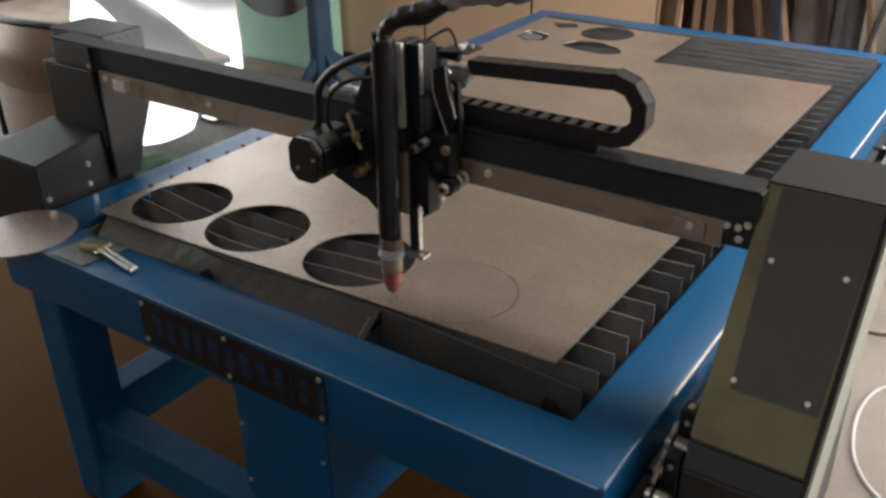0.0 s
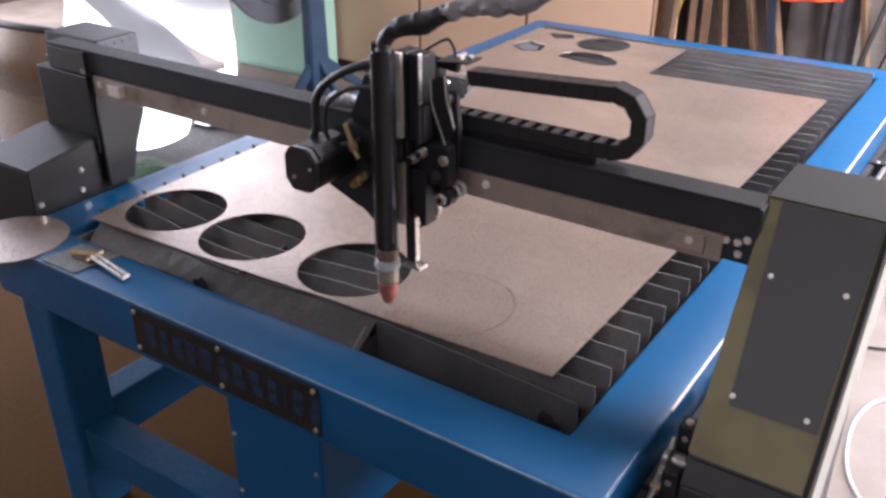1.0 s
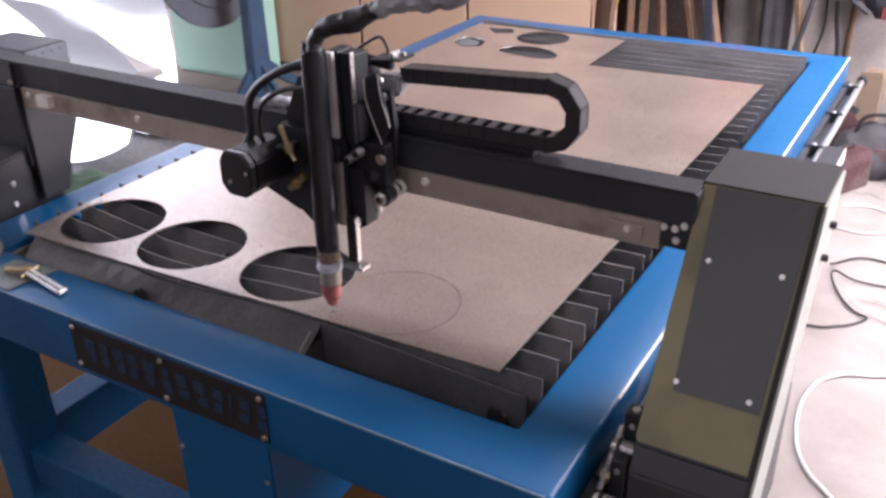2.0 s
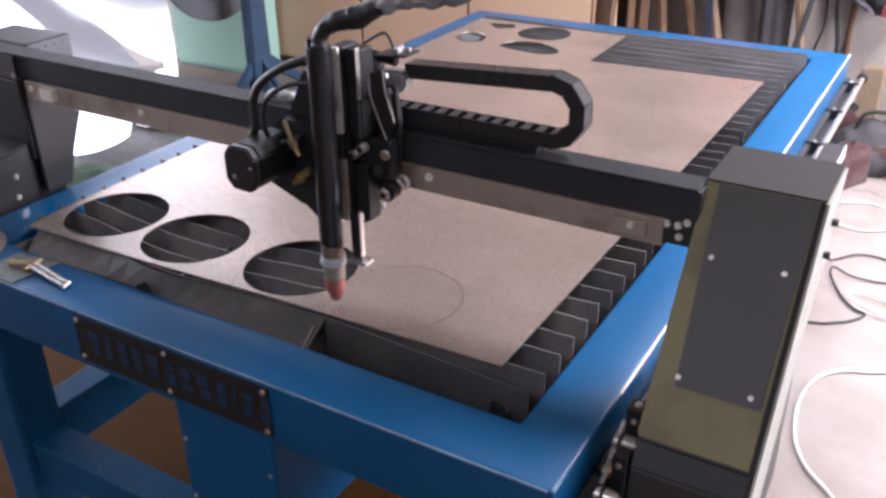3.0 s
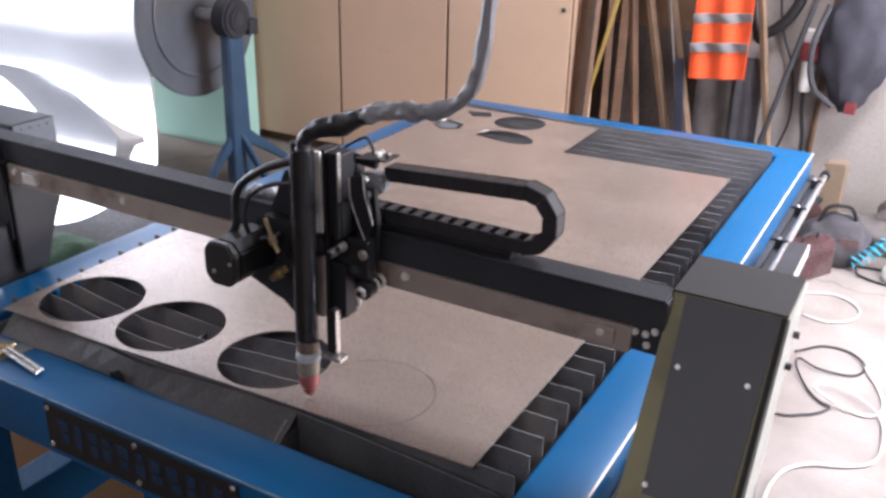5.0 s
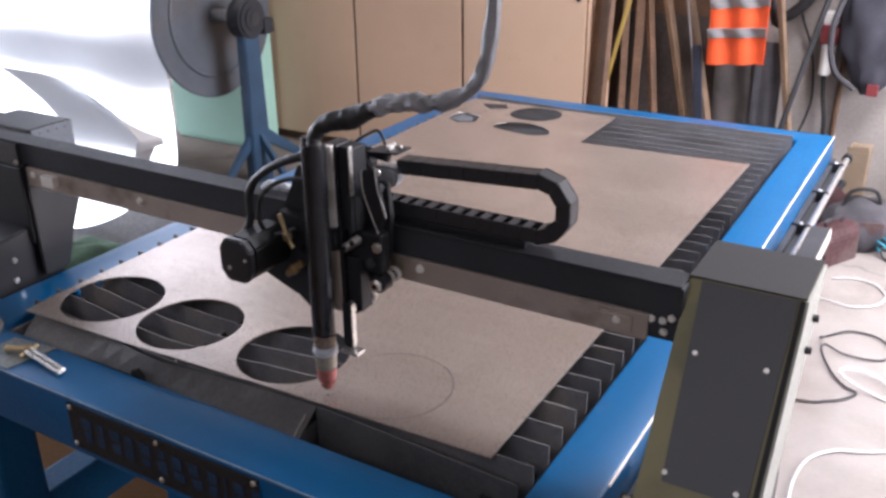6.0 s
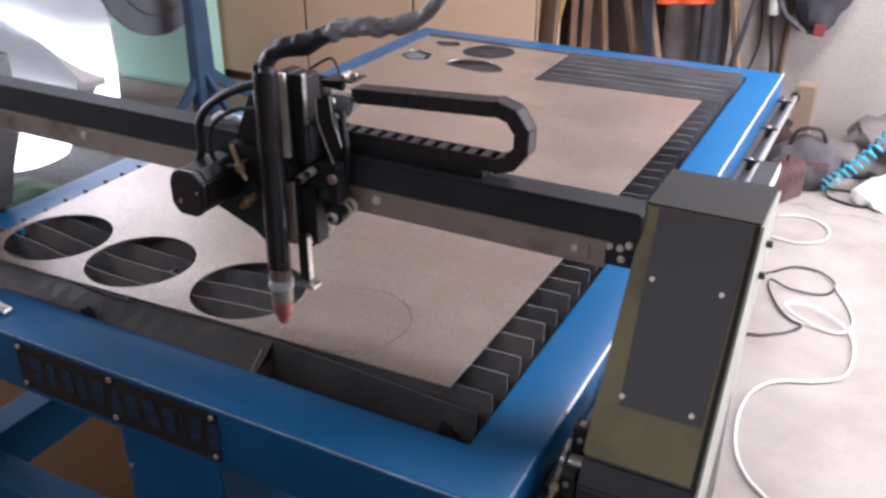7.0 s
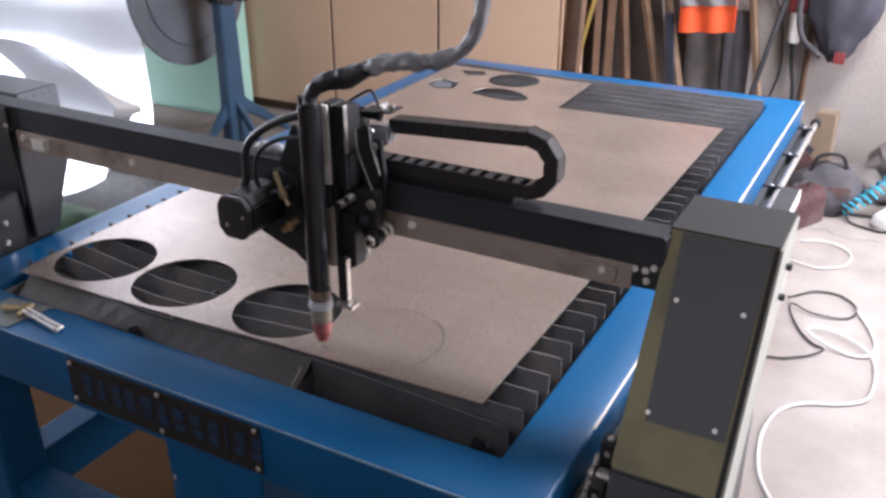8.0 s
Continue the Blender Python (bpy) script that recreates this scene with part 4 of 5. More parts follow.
    part("connector_block", prism([(-0.305, 1.12), (-0.302, 1.139), (-0.262, 1.143), (-0.25, 1.136), (-0.25, 1.114), (-0.272, 1.1), (-0.293, 1.091)], 1, 0.135, 0.165, 0.005), SMOKY, c, "smoky grey connector block")
    return c


build_carriage()
q = tagged(part("plastic_scrap", tube([(-0.57, 0.16, 1.046), (-0.555, 0.166, 1.053), (-0.53, 0.17, 1.053), (-0.50, 0.172, 1.049), (-0.47, 0.175, 1.046)], [0.004, 0.009, 0.008, 0.008, 0.004], 10, wrinkle=0.5), CLEAR), "crumpled pale plastic scrap on the beam", "plastic scrap")


def build_chain():
    """Cable chain: lower run on the beam, a bend, and the upper run back to the carriage."""
    c = thing("cable_chain", "black plastic cable chain looped over the gantry beam", "cable chain")
    pitch, h = 0.0255, 0.0245
    y0, y1 = 0.150, 0.184
    low, high = 1.0515 + h / 2 + 0.003, 1.156
    xr, r = -0.003, (high - low) / 2
    line = []
    x = xr - pitch / 2
    while x > -0.38:
        line.append(((x, low), 0.0))
        x -= pitch
    arc = math.pi * r
    n = 5
    for k in range(n):
        a = -math.pi / 2 + math.pi * (k + 0.5) / n
        line.append(((xr + r * math.cos(a) * 1.0, (low + high) / 2 + r * math.sin(a)), a + math.pi / 2))
    x = xr - pitch / 2
    while x > -0.26:
        line.append(((x, high - (xr - x) * 0.062), math.pi + 0.062))
        x -= pitch
    meshes = {}
    for bend in (False, True):
        bm = bmesh.new()
        k = math.tan(math.pi / 2 / n)
        out, inn = ((r + h / 2) * k, (r - h / 2) * k) if bend else (pitch / 2, pitch / 2)
        for ya, yb in ((y0, y0 + 0.004), (y1 - 0.004, y1)):
            prism([(-out + 0.0001, -h / 2), (out - 0.0001, -h / 2), (inn - 0.0001, h / 2), (-inn + 0.0001, h / 2)], 1, ya, yb, 0.0011, bm)
        box(-inn + 0.001, inn * 0.1, y0 + 0.004, y1 - 0.004, h / 2 - 0.003, h / 2 - 0.0004, bm=bm)
        box(-out + 0.0008, out - 0.0008, y0 + 0.004, y1 - 0.004, -h / 2 + 0.0004, -h / 2 + 0.003, bm=bm)
        meshes[bend] = mesh_of("link", bm, PLASTIC)
    for (x, z), a in line:
        bend = 0.1 < a < math.pi - 0.1
        ob = new("link", meshes[bend])
        ob.parent = c
        ob.matrix_local = Matrix.Translation((x, 0, z)) @ Matrix.Rotation(-a, 4, "Y")
    part("end_bracket", box(-0.285, -0.25, 0.152, 0.182, 1.134, 1.1375, 0.001), STEEL, c)
    return c


build_chain()


def build_hose():
    h = thing("torch_hose", "black torch cable running into a crumpled grey fabric sleeve", "hose")
    part("cable", tube([(-0.324, 0.02, 1.2), (-0.322, 0.022, 1.22), (-0.299, 0.025, 1.241), (-0.262, 0.03, 1.251), (-0.23, 0.03, 1.266), (-0.212, 0.031, 1.273)], [0.0115, 0.012, 0.0142, 0.0178, 0.0138, 0.012], 16, wrinkle=0.2), RUBBER, h, smooth=True)
    part("sleeve", tube([(-0.216, 0.031, 1.272), (-0.19, 0.032, 1.281), (-0.165, 0.034, 1.287), (-0.14, 0.035, 1.290), (-0.115, 0.036, 1.293), (-0.095, 0.036, 1.297), (-0.06, 0.036, 1.315), (-0.035, 0.034, 1.345), (-0.022, 0.032, 1.40), (-0.012, 0.03, 1.48), (0.0, 0.06, 1.75), (-0.1, 0.3, 2.4), (-0.2, 0.5, CEIL)],
                        [0.0125, 0.0145, 0.012, 0.0148, 0.011, 0.0135, 0.0105, 0.011, 0.0098, 0.0096, 0.0096, 0.0096, 0.0096], 18, 10, wrinkle=0.4, pace=0.16), SLEEVE, h, "crumpled grey fabric sleeve", smooth=True)


build_hose()


# ---- background: cabinets ----
def build_cabinets():
    group = "row of beige cabinets"
    c = thing("storage_cabinet", "tall beige metal storage cabinet with one door", "cabinet", group)
    part("body", box(0, 0.69, 0.02, 0.36, 0.05, 2.0, 0.004), BEIGE, c)
    part("plinth", box(0.01, 0.68, 0.04, 0.35, 0, 0.049), SEAM, c, "dark plinth")
    d = part("door", box(0.006, 0.684, 0, 0.0185, 0.06, 1.99, 0.003), BEIGE, c)
    part("lock", rod((0.645, -0.012, 0.965), (0.645, 0, 0.965), 0.011, bevel=0.002), BLACK, d, "small dark door lock")
    part("edge_strip", box(0.6845, 0.6895, 0.004, 0.0195, 0.06, 1.99), SEAM, c, "dark gap strip")
    c.matrix_world = pose(-3.19, 3.12, 0)
    for k in (1, 2):
        copy_thing(c, pose(-3.19 + 0.6935 * k, 3.12, 0))
    g = thing("green_cabinet", "mint-green painted steel cabinet on the concrete floor", "cabinet")
    part("body", box(-3.72, -3.10, 2.86, 3.09, 0.0, 1.4, 0.004), GREENCAB, g)
    part("door", box(-3.715, -3.105, 2.84, 2.8585, 0.03, 1.39, 0.003), GREENCAB, g)


build_cabinets()


# ---- decoiler with sheet coil ----
def build_decoiler():
    r = thing("sheet_coil", "coil of bright galvanised sheet with a loose end hanging down", "sheet coil")
    ax, az = 2.42, 0.87
    part("wound_sheet", rod((-4.35, ax, az), (-2.94, ax, az), 0.355, seg=64, bevel=0.004), GALV, r, smooth=True)
    bm = rod((-2.89, ax, az), (-2.868, ax, az), 0.42, seg=64, bevel=0.004)
    f = part("flange", bm, FLANGE, r, "dark round flange disc", smooth=True)
    bm = bmesh.new()
    pts = [(-2.864, ax + 0.31 * math.cos(math.tau * k / 48), az + 0.31 * math.sin(math.tau * k / 48)) for k in range(49)]
    tube(pts, 0.009, 8, 1, bm=bm)
    part("pressed_ring", bm, FLANGE, f, "raised ring", smooth=True)
    part("axle", rod((-2.939, ax, az), (-2.60, ax, az), 0.035, bevel=0.003), STEEL, r)
    # loose end: down from the coil and out over the floor
    prof = [(ax - 0.357, az + 0.10), (ax - 0.359, az), (ax - 0.35, 0.76), (ax - 0.322, 0.66), (ax - 0.305, 0.56), (ax - 0.315, 0.45), (ax - 0.35, 0.33), (ax - 0.40, 0.20), (ax - 0.45, 0.11), (ax - 0.51, 0.03), (ax - 0.54, 0.012)]
    rows = []
    line = smooth_path([Vector((0, *p)) for p in prof], 4)
    for i, q in enumerate(line):
        u = i / (len(line) - 1)
        right = -2.942 + 0.36 * max(0, 0.47 - max(q.z, 0.1)) - 0.5 * max(0, u - 0.75)
        rows.append([(-4.3 + (right + 4.3) * k / 14, q.y - 0.02 * math.sin(k * 0.7 + u * 4) * u, q.z + 0.012 * math.sin(k * 0.55) * u) for k in range(15)])
    part("loose_end", surface(rows, 0.002), GALV, r, "bright hanging sheet end", smooth=True)
    # tongue of sheet curled towards the table, round at its end
    rows = []
    for k in range(25):
        u = k / 24
        x = -3.36 + 0.91 * math.sin(u * math.pi / 2)
        top = 0.735 - 0.268 * (max(0, x + 3.1) / 0.65) ** 2.2
        d = max(0, x + 0.25 * (1 - u) + 3.0)
        bottom = 0.012 + 0.2 * d + 0.44 * d * d + 2.1 * max(0, d - 0.45)
        row = []
        for j in range(15):
            w = j / 14
            row.append((x + 0.25 * (1 - w) * (1 - u), 1.44 + 0.06 * w + 0.23 * math.sin(math.pi * w) * (1 - 0.5 * u), bottom + (top - bottom) * w ** 1.05))
        rows.append(row)
    part("curled_flap", surface(rows, 0.002), GALV, r, "curled bright sheet flap", smooth=True)
    s = thing("coil_stand", "blue-painted steel stand with splayed feet under the coil's axle", "coil stand")
    part("post", prism([(-0.075, 0), (0.075, 0), (0.055, 0.80), (-0.055, 0.80)], 0, -2.69, -2.63, 0.006), FADEDBLUE, s)
    part("bearing_housing", rod((-2.71, 0, az), (-2.61, 0, az), 0.10, seg=40, bevel=0.012), BEAM, s, smooth=True)
    part("bearing_ring", rod((-2.6095, 0, az), (-2.602, 0, az), 0.062, seg=32, bevel=0.003), BEAM, s, smooth=True)
    part("bearing_bore", rod((-2.6015, 0, az), (-2.597, 0, az), 0.035, seg=24, bevel=0.002), BLACK, s, smooth=True)
    part("latch", box(-2.65, -2.60, 0.07, 0.14, 0.78, 0.86, 0.01), BEAM, s)
    for y in (-0.32, 0.42):
        part("foot", prism([(y * 0.12, 0.30), (y * 0.12, 0.22), (y, 0.0), (y * 1.12, 0.0)], 0, -2.675, -2.645, 0.004), FADEDBLUE, s)
    part("foot", prism([(-2.63, 0.28), (-2.63, 0.22), (-2.47, 0.0), (-2.43, 0.0)], 1, -0.015, 0.015, 0.004), FADEDBLUE, s)
    s.matrix_world = pose(0, ax, 0)


build_decoiler()


def build_chair():
    d = thing("padded_chair", "tan padded chair with a rounded back and dark frame", "chair")
    rows, rim = [], []
    for k in range(25):
        u = k / 12 - 1
        x, y, top = 0.5 * u, 0.15 * u * u, 0.69 - 0.13 * u ** 6
        rows.append([(x, y - 0.035 * math.sin(math.pi * j / 10), 0.40 + (top - 0.40) * j / 10) for j in range(11)])
        rim.append((x, y + 0.01, top + 0.006))
    part("backrest", surface(rows, 0.03), DRUM, d, smooth=True)
    part("back_frame", tube([(-0.5, 0.16, 0.05)] + rim + [(0.5, 0.16, 0.05)], 0.018, 10, 2), RUBBER, d, "dark tubular frame", smooth=True)
    part("back_panel", surface([[(0.495 * (k / 12 - 1), 0.02 + 0.15 * (k / 12 - 1) ** 2, z) for z in (0.06, 0.2, 0.39)] for k in range(25)], 0.012), DRUM, d, smooth=True)
    part("seat", box(-0.26, 0.22, 0.13, 0.27, 0.38, 0.44, 0.02), DRUM, d)
    for x in (-0.24, 0.2):
        for y in (0.15, 0.25):
            part("leg", rod((x, y, 0), (x, y, 0.379), 0.014), RUBBER, d)
    d.matrix_world = pose(-3.1, 0.98, 0)
    # thin sheet added to make the floor behind the table dark
    m = prism([(-6.5, 0.3), (-1.45, 0.5), (-1.42, 1.9), (-2.3, 2.04), (-6.5, 2.0)], 2, 0.0005, 0.004, 0.001)
    tagged(part("floor_dark_sheet", m, DARKSHEET), "dark sheet added over the floor behind the table", "floor mat")
    b = thing("green_bag", "crumpled dark green bag on the floor", "bag")
    bm = bmesh.new()
    bmesh.ops.create_icosphere(bm, subdivisions=4, radius=0.2)
    for v in bm.verts:
        v.co *= 1 + 0.35 * noise.noise(v.co * 9)
        v.co.z = max(-0.09, v.co.z * 0.55)
    part("bag_body", bm, GREENCLOTH, b, smooth=True)
    b.matrix_world = pose(-2.45, 1.05, 0.09)


build_chair()


# ---- timber, tools and clothes along the far wall ----
def leaning(name, label, category, foot, head, width, thick, mat, group=""):
    """A length of stock that stands on the floor and leans on the wall."""
    a, b = Vector(foot), Vector(head)
    way = (b - a).normalized()
    bm = box(-width / 2, width / 2, -thick / 2, thick / 2, 0, (b - a).length, min(width, thick) * 0.15)
    bmesh.ops.transform(bm, matrix=Matrix.Translation(a) @ way.to_track_quat("Z", "Y").to_matrix().to_4x4(), verts=bm.verts)
    low = min(v.co.z for v in bm.verts)
    bmesh.ops.translate(bm, vec=(0, 0, -low), verts=bm.verts)
    return tagged(part(name, bm, mat), label, category, group)


def on_wall(p, q, y0, y1):
    """Foot on the floor and head at 1.7 m of a line seen between two points of the wall plane."""
    (xa, za), (xb, zb) = p, q
    k = (xb - xa) / (zb - za)
    return (xa - k * za, y0, 0), (xa + k * (1.7 - za), y1, 1.7)


def build_wall_clutter():
    g = "timber leaning on the wall"
    for p, q, w, mat, label in (
        ((-1.06, 0.33), (-1.08, 0.82), 0.038, TIMBER, "rough brown timber batten leaning on the wall"),
        ((-0.99, 0.33), (-1.01, 1.02), 0.045, TIMBER, "brown timber batten leaning on the wall"),
        ((-0.88, 0.33), (-0.95, 0.83), 0.038, TIMBER, "rough brown timber batten leaning on the wall"),
        ((-0.71, 0.33), (-0.85, 0.86), 0.045, TIMBERPALE, "pale timber batten leaning on the wall"),
        ((-0.60, 0.35), (-0.78, 1.03), 0.05, TIMBERPALE, "pale taped batten leaning on the wall"),
        ((-0.20, 0.38), (-0.28, 0.77), 0.03, TIMBERPALE, "thin pale timber stick leaning on the wall"),
    ):
        foot, head = on_wall(p, q, 3.52, 3.66)
        leaning("timber_batten", label, "batten", foot, head, w, 0.03, mat, g)
    foot, head = on_wall((-1.055, 0.45), (-1.04, 1.06), 3.135, 3.2)
    leaning("timber_board", "wide brown board leaning beside the cabinets", "board", foot, head, 0.12, 0.03, TIMBER, g)
    foot, head = on_wall((-1.05, 0.44), (-0.916, 1.07), 3.16, 3.26)
    leaning("yellow_batten", "narrow yellow batten leaning on the wall", "batten", foot, head, 0.022, 0.02, YELLOW, g)
    foot, head = on_wall((-0.66, 0.45), (-0.72, 0.76), 3.5, 3.6)
    leaning("steel_strip", "thin grey metal strip leaning on the wall", "metal strip", foot, head, 0.010, 0.008, SILVERTAPE)
    foot, head = on_wall((-0.21, 0.42), (-0.08, 1.08), 3.5, 3.66)
    leaning("black_pole", "thin black pole leaning on the wall", "pole", foot, head, 0.022, 0.022, BLACK)
    leaning("dark_board", "large sooty dark board leaning on the wall", "board", (-0.86, 3.66, 0), (-0.86, 3.71, 0.9), 0.58, 0.018, DARKWOOD)
    leaning("grey_board", "dull grey-brown board leaning on the wall", "board", (-0.84, 3.69, 0), (-0.84, 3.725, 1.9), 0.7, 0.016, TIMBER)
    t = thing("spirit_level", "navy blue spirit level leaning among the battens", "spirit level")
    part("level_body", box(-0.02, 0.02, -0.012, 0.012, 0, 0.73, 0.002), BLUECLOTH, t)
    t.matrix_world = pose(-0.575, 3.46, 0.0, -5, -8, 0)
    # high-visibility vest on a hook
    v = thing("safety_vest", "orange high-visibility vest with grey reflective bands on a wall hook", "vest")

    def cloth(x0, x1, z0, z1, y, n=18, fold=0.02, tilt=0.0):
        rows = []
        for i in range(9):
            w = i / 8
            row = []
            for k in range(n + 1):
                u = k / n
                x = x0 + (x1 - x0) * u
                row.append((x, y - fold * math.sin(u * 13 + w * 1.5) - 0.02 * w, z0 + (z1 - z0) * w + tilt * (u - 0.5)))
            rows.append(row)
        return surface(rows, 0.004)
    part("fabric", cloth(-0.612, -0.338, 0.65, 1.22, 3.49, fold=0.012, tilt=0.025), ORANGE, v, smooth=True)
    for z in (0.765, 0.905):
        part("reflective_band", cloth(-0.615, -0.337, z + 0.018, z + 0.066, 3.478, fold=0.012, tilt=0.025), SILVERTAPE, v, "grey reflective band", smooth=True)
    part("hook", rod((-0.48, 3.46, 1.21), (-0.48, NORTH, 1.24), 0.008), STEEL, v)
    w = thing("work_trousers", "dark grey work clothes hanging on the wall", "work clothes")
    part("fabric", cloth(-0.60, -0.27, 0.2, 0.72, 3.66, fold=0.014), BROWNCLOTH, w, smooth=True)
    part("fabric_fold", cloth(-0.40, -0.28, 0.18, 0.75, 3.63, fold=0.003), DARKCLOTH, w, smooth=True)
    part("hook", rod((-0.45, 3.64, 0.70), (-0.45, NORTH, 0.70), 0.006), STEEL, w)
    # rubber hose hung on the wall
    h = thing("black_hose", "thick black hose looped on the wall", "hose")
    part("hose_loop", tube([(-0.33, 3.66, 0.83), (-0.30, 3.64, 0.865), (-0.25, 3.63, 0.90), (-0.19, 3.63, 0.97), (-0.155, 3.64, 1.07), (-0.16, 3.66, 1.2), (-0.25, 3.68, 1.3), (-0.35, 3.7, 1.2), (-0.38, 3.7, 1.0), (-0.33, 3.66, 0.83)], 0.027, 12), RUBBER, h, smooth=True)
    part("hook", rod((-0.25, 3.64, 1.27), (-0.25, NORTH, 1.27), 0.01), STEEL, h)
    # red and white power plug on its cable
    p = thing("power_socket", "red and white industrial plug hanging on a black cable", "power plug")
    part("cap", box(-0.125, -0.035, 3.66, NORTH, 0.75, 0.84, 0.012), RED, p, "red plastic cap")
    part("neck", box(-0.12, -0.05, 3.67, NORTH, 0.8405, 0.9, 0.01), WHITEPLASTIC, p)
    part("handle", rod((-0.085, 3.69, 0.60), (-0.08, 3.69, 0.749), 0.028, 0.036, seg=20, bevel=0.005), WHITEPLASTIC, p, "white plug body", smooth=True)
    part("cable", tube([(-0.085, 3.69, 0.602), (-0.075, 3.69, 0.5), (-0.05, 3.69, 0.36), (-0.045, 3.69, 0.2), (-0.02, 3.68, 0.05), (0.05, 3.6, 0.012)], 0.011, 8), RUBBER, p, smooth=True)
    c = thing("wall_cable", "thin dark cable hanging down the wall", "cable")
    part("cable", tube([(-0.32, 3.72, 1.5), (-0.25, 3.72, 0.95), (-0.16, 3.72, 0.7), (-0.13, 3.72, 0.45), (-0.18, 3.71, 0.2), (-0.1, 3.68, 0.01)], 0.006, 8), RUBBER, c, smooth=True)
    c = thing("wall_pipe", "thin brown pipe running down the wall", "pipe")
    part("pipe", rod((-0.01, 3.735, 0), (-0.01, 3.735, 3.38), 0.014), TIMBER, c)
    # dark rucksack
    b = thing("rucksack", "dark grey-blue rucksack with red tag hanging on the wall", "rucksack")
    bm = bmesh.new()
    bmesh.ops.create_icosphere(bm, subdivisions=4, radius=1)
    for q in bm.verts:
        k = 1 + 0.16 * noise.noise(q.co * 2.3) + 0.05 * noise.noise(q.co * 7)
        q.co = Vector((q.co.x * 0.17 * k * (1 - 0.25 * max(0, -q.co.z)), q.co.y * 0.10 * k, q.co.z * 0.30 * k))
    part("bag_body", bm, NAVYCLOTH, b, smooth=True)
    part("strap", tube([(-0.15, -0.06, 0.2), (-0.19, -0.09, 0.0), (-0.16, -0.08, -0.18), (-0.06, -0.07, -0.27)], 0.014, 8), DARKCLOTH, b, smooth=True)
    part("tag", box(0.0, 0.05, -0.1, -0.085, -0.29, -0.235, 0.004), RED, b, "red tag")
    b.matrix_world = pose(0.13, 3.64, 0.84)


build_wall_clutter()


# ---- things on the floor beside the table ----
def build_floor_things():
    c = thing("white_cable", "long white cable lying in loops on the concrete", "cable")
    z = 0.008
    part("cable", tube([(0.49, 2.09, z), (0.54, 1.98, z), (0.57, 1.87, z), (0.56, 1.79, z), (0.51, 1.76, z), (0.42, 1.78, z + 0.01), (0.36, 1.82, z + 0.02), (0.37, 1.86, z + 0.02), (0.44, 1.88, z + 0.01), (0.54, 1.81, z + 0.008), (0.585, 1.72, z), (0.59, 1.58, z), (0.57, 1.5, z), (0.5, 1.44, z), (0.41, 1.4, z), (0.35, 1.32, z), (0.33, 1.19, z), (0.35, 1.03, z), (0.4, 0.92, z), (0.5, 0.8, z), (0.6, 0.5, z)], 0.0044, 8), WHITECABLE, c, smooth=True)
    c = thing("black_cable", "black cable lying in a loop on the concrete", "cable")
    part("cable", tube([(0.26, 2.04, 0.03), (0.28, 2.11, z), (0.34, 2.18, z), (0.43, 2.18, z), (0.49, 2.10, z), (0.46, 2.01, z), (0.35, 1.99, z + 0.004), (0.28, 2.02, z + 0.01), (0.28, 1.96, z + 0.008), (0.33, 1.85, z), (0.38, 1.78, z), (0.42, 1.755, z), (0.38, 1.69, z), (0.34, 1.66, z), (0.29, 1.63, z), (0.1, 1.6, z)], 0.0039, 8), RUBBER, c, smooth=True)
    c = thing("gland_cable", "thin white cable looped from the housing to the floor", "cable")
    part("cable", tube([(0.21, 2.62, z), (0.3, 2.66, z), (0.38, 2.63, z), (0.42, 2.55, z), (0.4, 2.45, z), (0.32, 2.39, z), (0.24, 2.40, z), (0.1, 2.44, z)], 0.0038, 8), WHITECABLE, c, smooth=True)
    h = thing("coiled_air_hose", "coiled blue plastic air hose stretched over the floor", "air hose")
    pts = []
    a, b = Vector((0.33, 2.96, 0.04)), Vector((0.62, 3.2, 0.36))
    side = Vector((0.7, -0.6, -0.2)).normalized()
    up = (b - a).normalized().cross(side)
    for k in range(14 * 8):
        ang = math.tau * k / 8
        q = a.lerp(b, k / (14 * 8)) + 0.028 * (side * math.cos(ang) + up * math.sin(ang))
        q.z -= 0.05 * math.sin(math.pi * k / 112)
        pts.append((q.x, q.y, max(q.z, 0.008)))
    part("coil", tube(pts, 0.006, 6, 1), CYAN, h, smooth=True)
    part("straight_end", tube([(0.62, 3.2, 0.36), (0.72, 3.35, 0.5), (0.8, 3.6, 0.7), (0.8, NORTH, 0.75)], 0.0055, 8), CYAN, h, smooth=True)
    part("loose_tail", tube([pts[0], (0.38, 2.92, 0.008), (0.5, 2.88, 0.008), (0.56, 2.95, 0.008), (0.48, 3.03, 0.008), (0.34, 3.02, 0.008)], 0.0055, 8), RUBBER, h, smooth=True)
    r = thing("fuel_can", "dusty red plastic fuel can on the floor", "fuel can")
    part("can_body", prism([(-0.09, 0), (0.09, 0), (0.09, 0.19), (0.03, 0.25), (-0.07, 0.25), (-0.09, 0.22)], 1, -0.06, 0.06, 0.014), DULLRED, r)
    part("can_handle", tube([(-0.06, 0, 0.245), (-0.05, 0, 0.29), (0.0, 0, 0.295), (0.03, 0, 0.248)], 0.012, 8), DULLRED, r, smooth=True)
    part("can_cap", rod((0.055, 0, 0.215), (0.075, 0, 0.25), 0.02, bevel=0.003), BLACK, r)
    r.matrix_world = pose(0.07, 3.13, 0, 0, 0, 25)
    k = thing("cardboard_box", "torn brown cardboard box against the wall", "cardboard box")
    bm = box(0.125, 0.215, 3.25, 3.42, 0, 0.36, 0.003)
    part("box_body", bm, CARD, k)
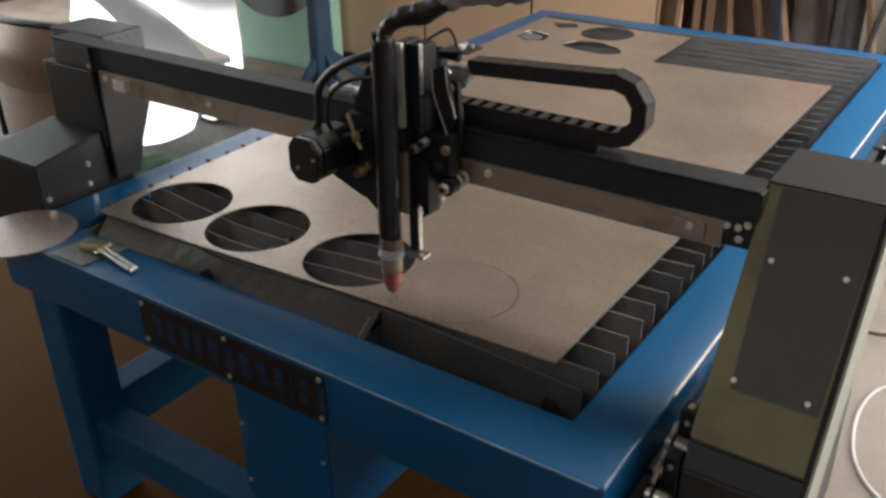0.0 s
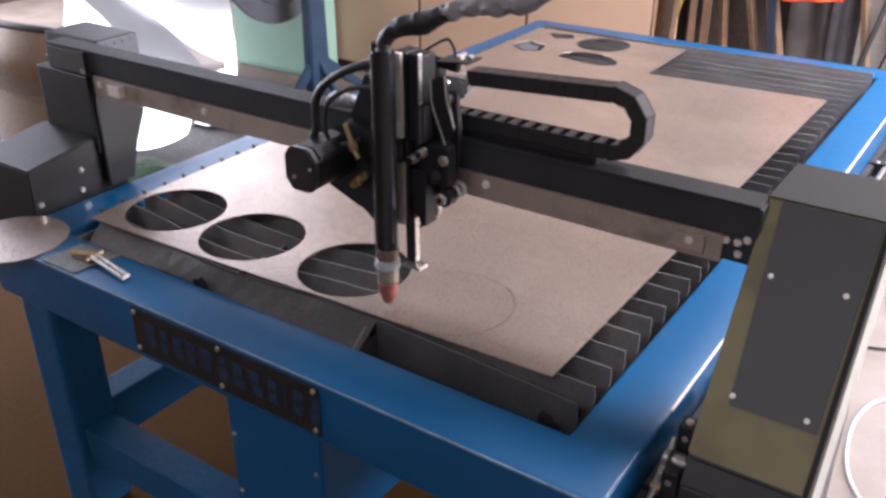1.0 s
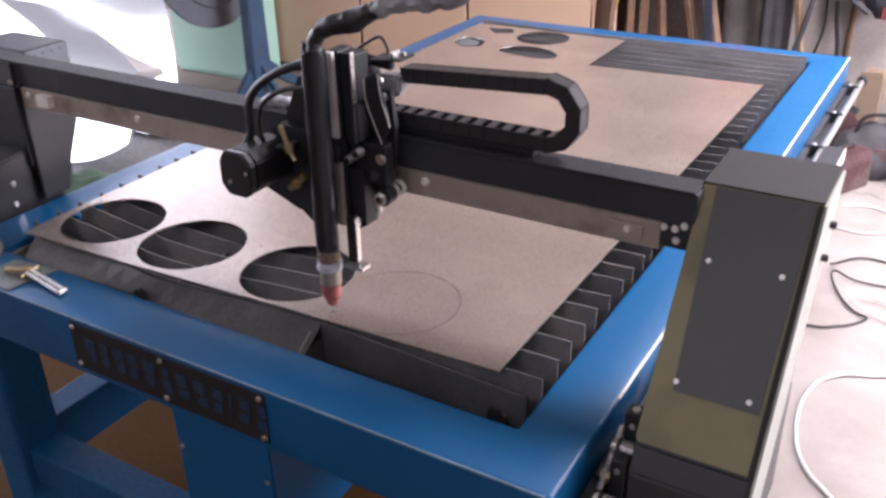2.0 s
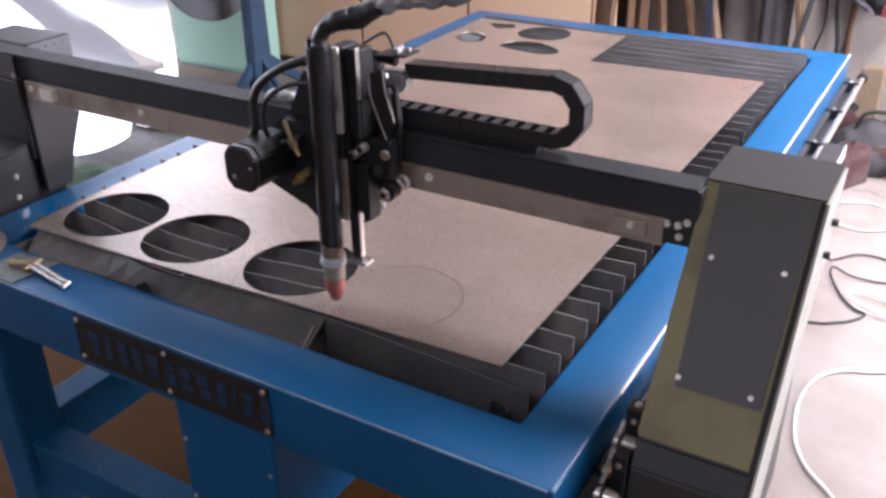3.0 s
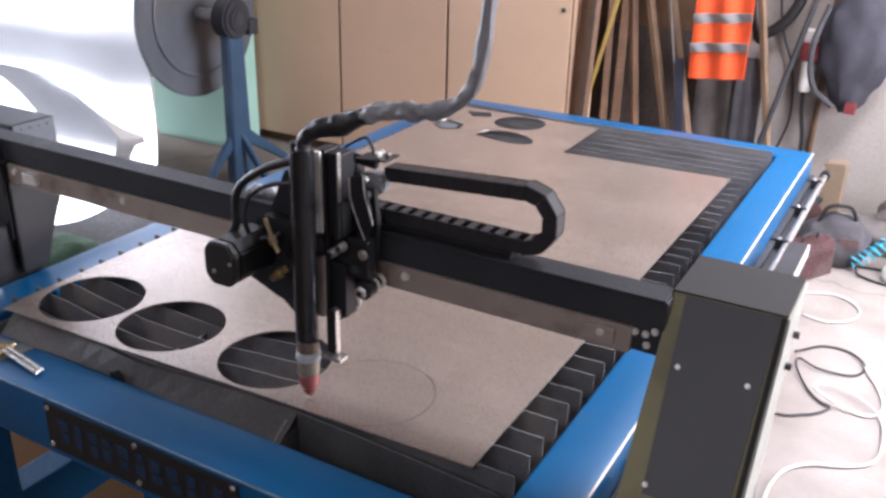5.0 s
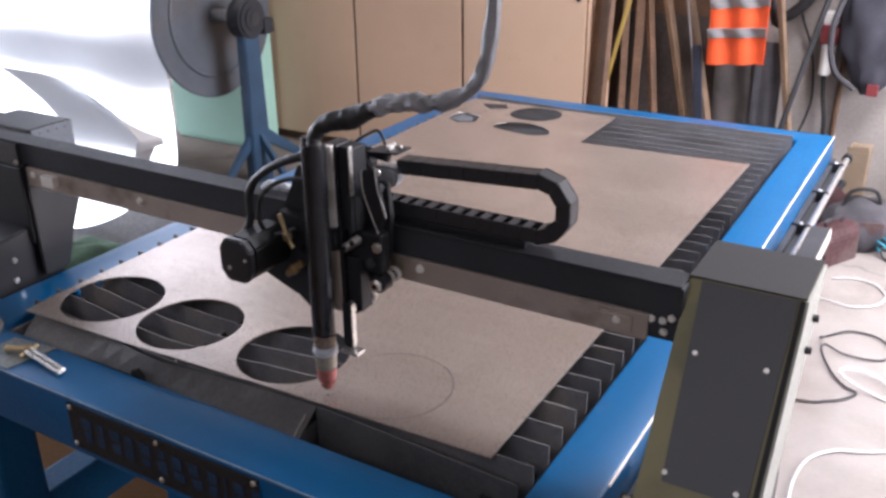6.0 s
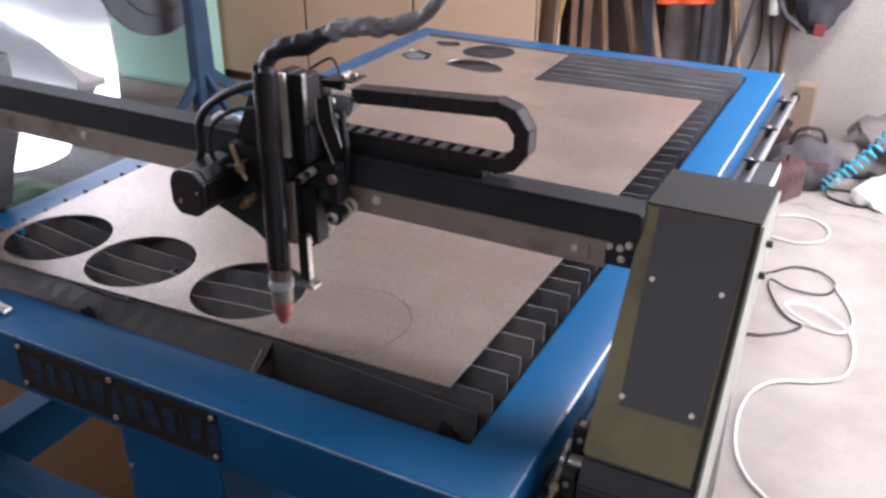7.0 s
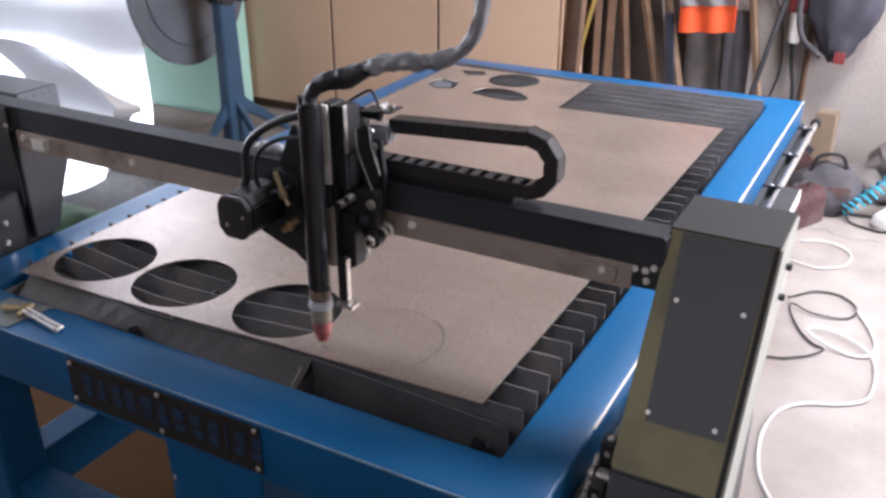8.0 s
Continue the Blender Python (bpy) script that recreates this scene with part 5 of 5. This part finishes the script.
    part("box_flap", prism([(0.125, 0.361), (0.215, 0.361), (0.209, 0.39), (0.118, 0.38)], 1, 3.25, 3.255), CARD, k)
    # tool bag and toolbox in front of the cardboard
    g = thing("tool_bag", "dusty dark tool bag slumped on the floor", "tool bag")
    bm = bmesh.new()
    bmesh.ops.create_icosphere(bm, subdivisions=4, radius=1)
    for v in bm.verts:
        k = 1 + 0.14 * noise.noise(v.co * 2.1) + 0.05 * noise.noise(v.co * 8)
        v.co = Vector((v.co.x * 0.15 * k, v.co.y * 0.09 * k, max(-0.1, v.co.z * 0.14 * k)))
    part("bag_body", bm, DARKCLOTH, g, smooth=True)
    part("bag_handle", tube([(-0.08, -0.02, 0.09), (-0.05, -0.03, 0.17), (0.04, -0.03, 0.175), (0.08, -0.02, 0.09)], 0.009, 8), RUBBER, g, smooth=True)
    part("bag_flap", box(-0.1, 0.09, -0.082, -0.07, 0.0, 0.05, 0.004), DULLRED, g, "dull red flap")
    g.matrix_world = pose(0.24, 3.02, 0.1, 0, 0, 15)
    b = thing("toolbox", "dull red steel toolbox with dark handle", "toolbox")
    part("box_body", box(-0.11, 0.11, -0.06, 0.06, 0, 0.12, 0.006), DULLRED, b)
    part("lid", prism([(-0.06, 0.1205), (0.06, 0.1205), (0.045, 0.16), (-0.045, 0.16)], 0, -0.11, 0.11, 0.004), DULLRED, b)
    part("handle", tube([(-0.05, 0, 0.158), (-0.045, 0, 0.185), (0.045, 0, 0.185), (0.05, 0, 0.158)], 0.006, 8), BLACK, b, smooth=True)
    b.matrix_world = pose(0.16, 2.83, 0, 0, 0, 62)
    for x, y, rz, sx, seed, mat, label in ((0.62, 3.42, 10, 0.26, 14, DUSTY, "large dusty grey rag heap by the wall"), (0.02, 3.2, 0, 0.16, 3, DARKCLOTH, "dark grey rag heap on the floor"), (0.36, 3.34, 20, 0.15, 5, DUSTY, "dusty grey rag heap on the floor"), (0.62, 3.0, 40, 0.14, 8, WHITEPLASTIC, "crumpled white plastic bag on the floor"), (-0.25, 3.25, 0, 0.2, 9, DARKCLOTH, "dark grey rag heap on the floor")):
        q = thing("rag_heap" if mat is not WHITEPLASTIC else "plastic_bag", label, "rag" if mat is not WHITEPLASTIC else "bag")
        bm = bmesh.new()
        bmesh.ops.create_icosphere(bm, subdivisions=4, radius=sx)
        for v in bm.verts:
            v.co *= 1 + 0.45 * noise.noise(v.co * 7 + Vector((seed, 0, 0))) + 0.12 * noise.noise(v.co * 22)
            v.co.z = max(-0.3 * sx, v.co.z * 0.6)
        part("cloth_body", bm, mat, q, smooth=True)
        q.matrix_world = pose(x, y, 0.3 * sx, 0, 0, rz)


build_floor_things()
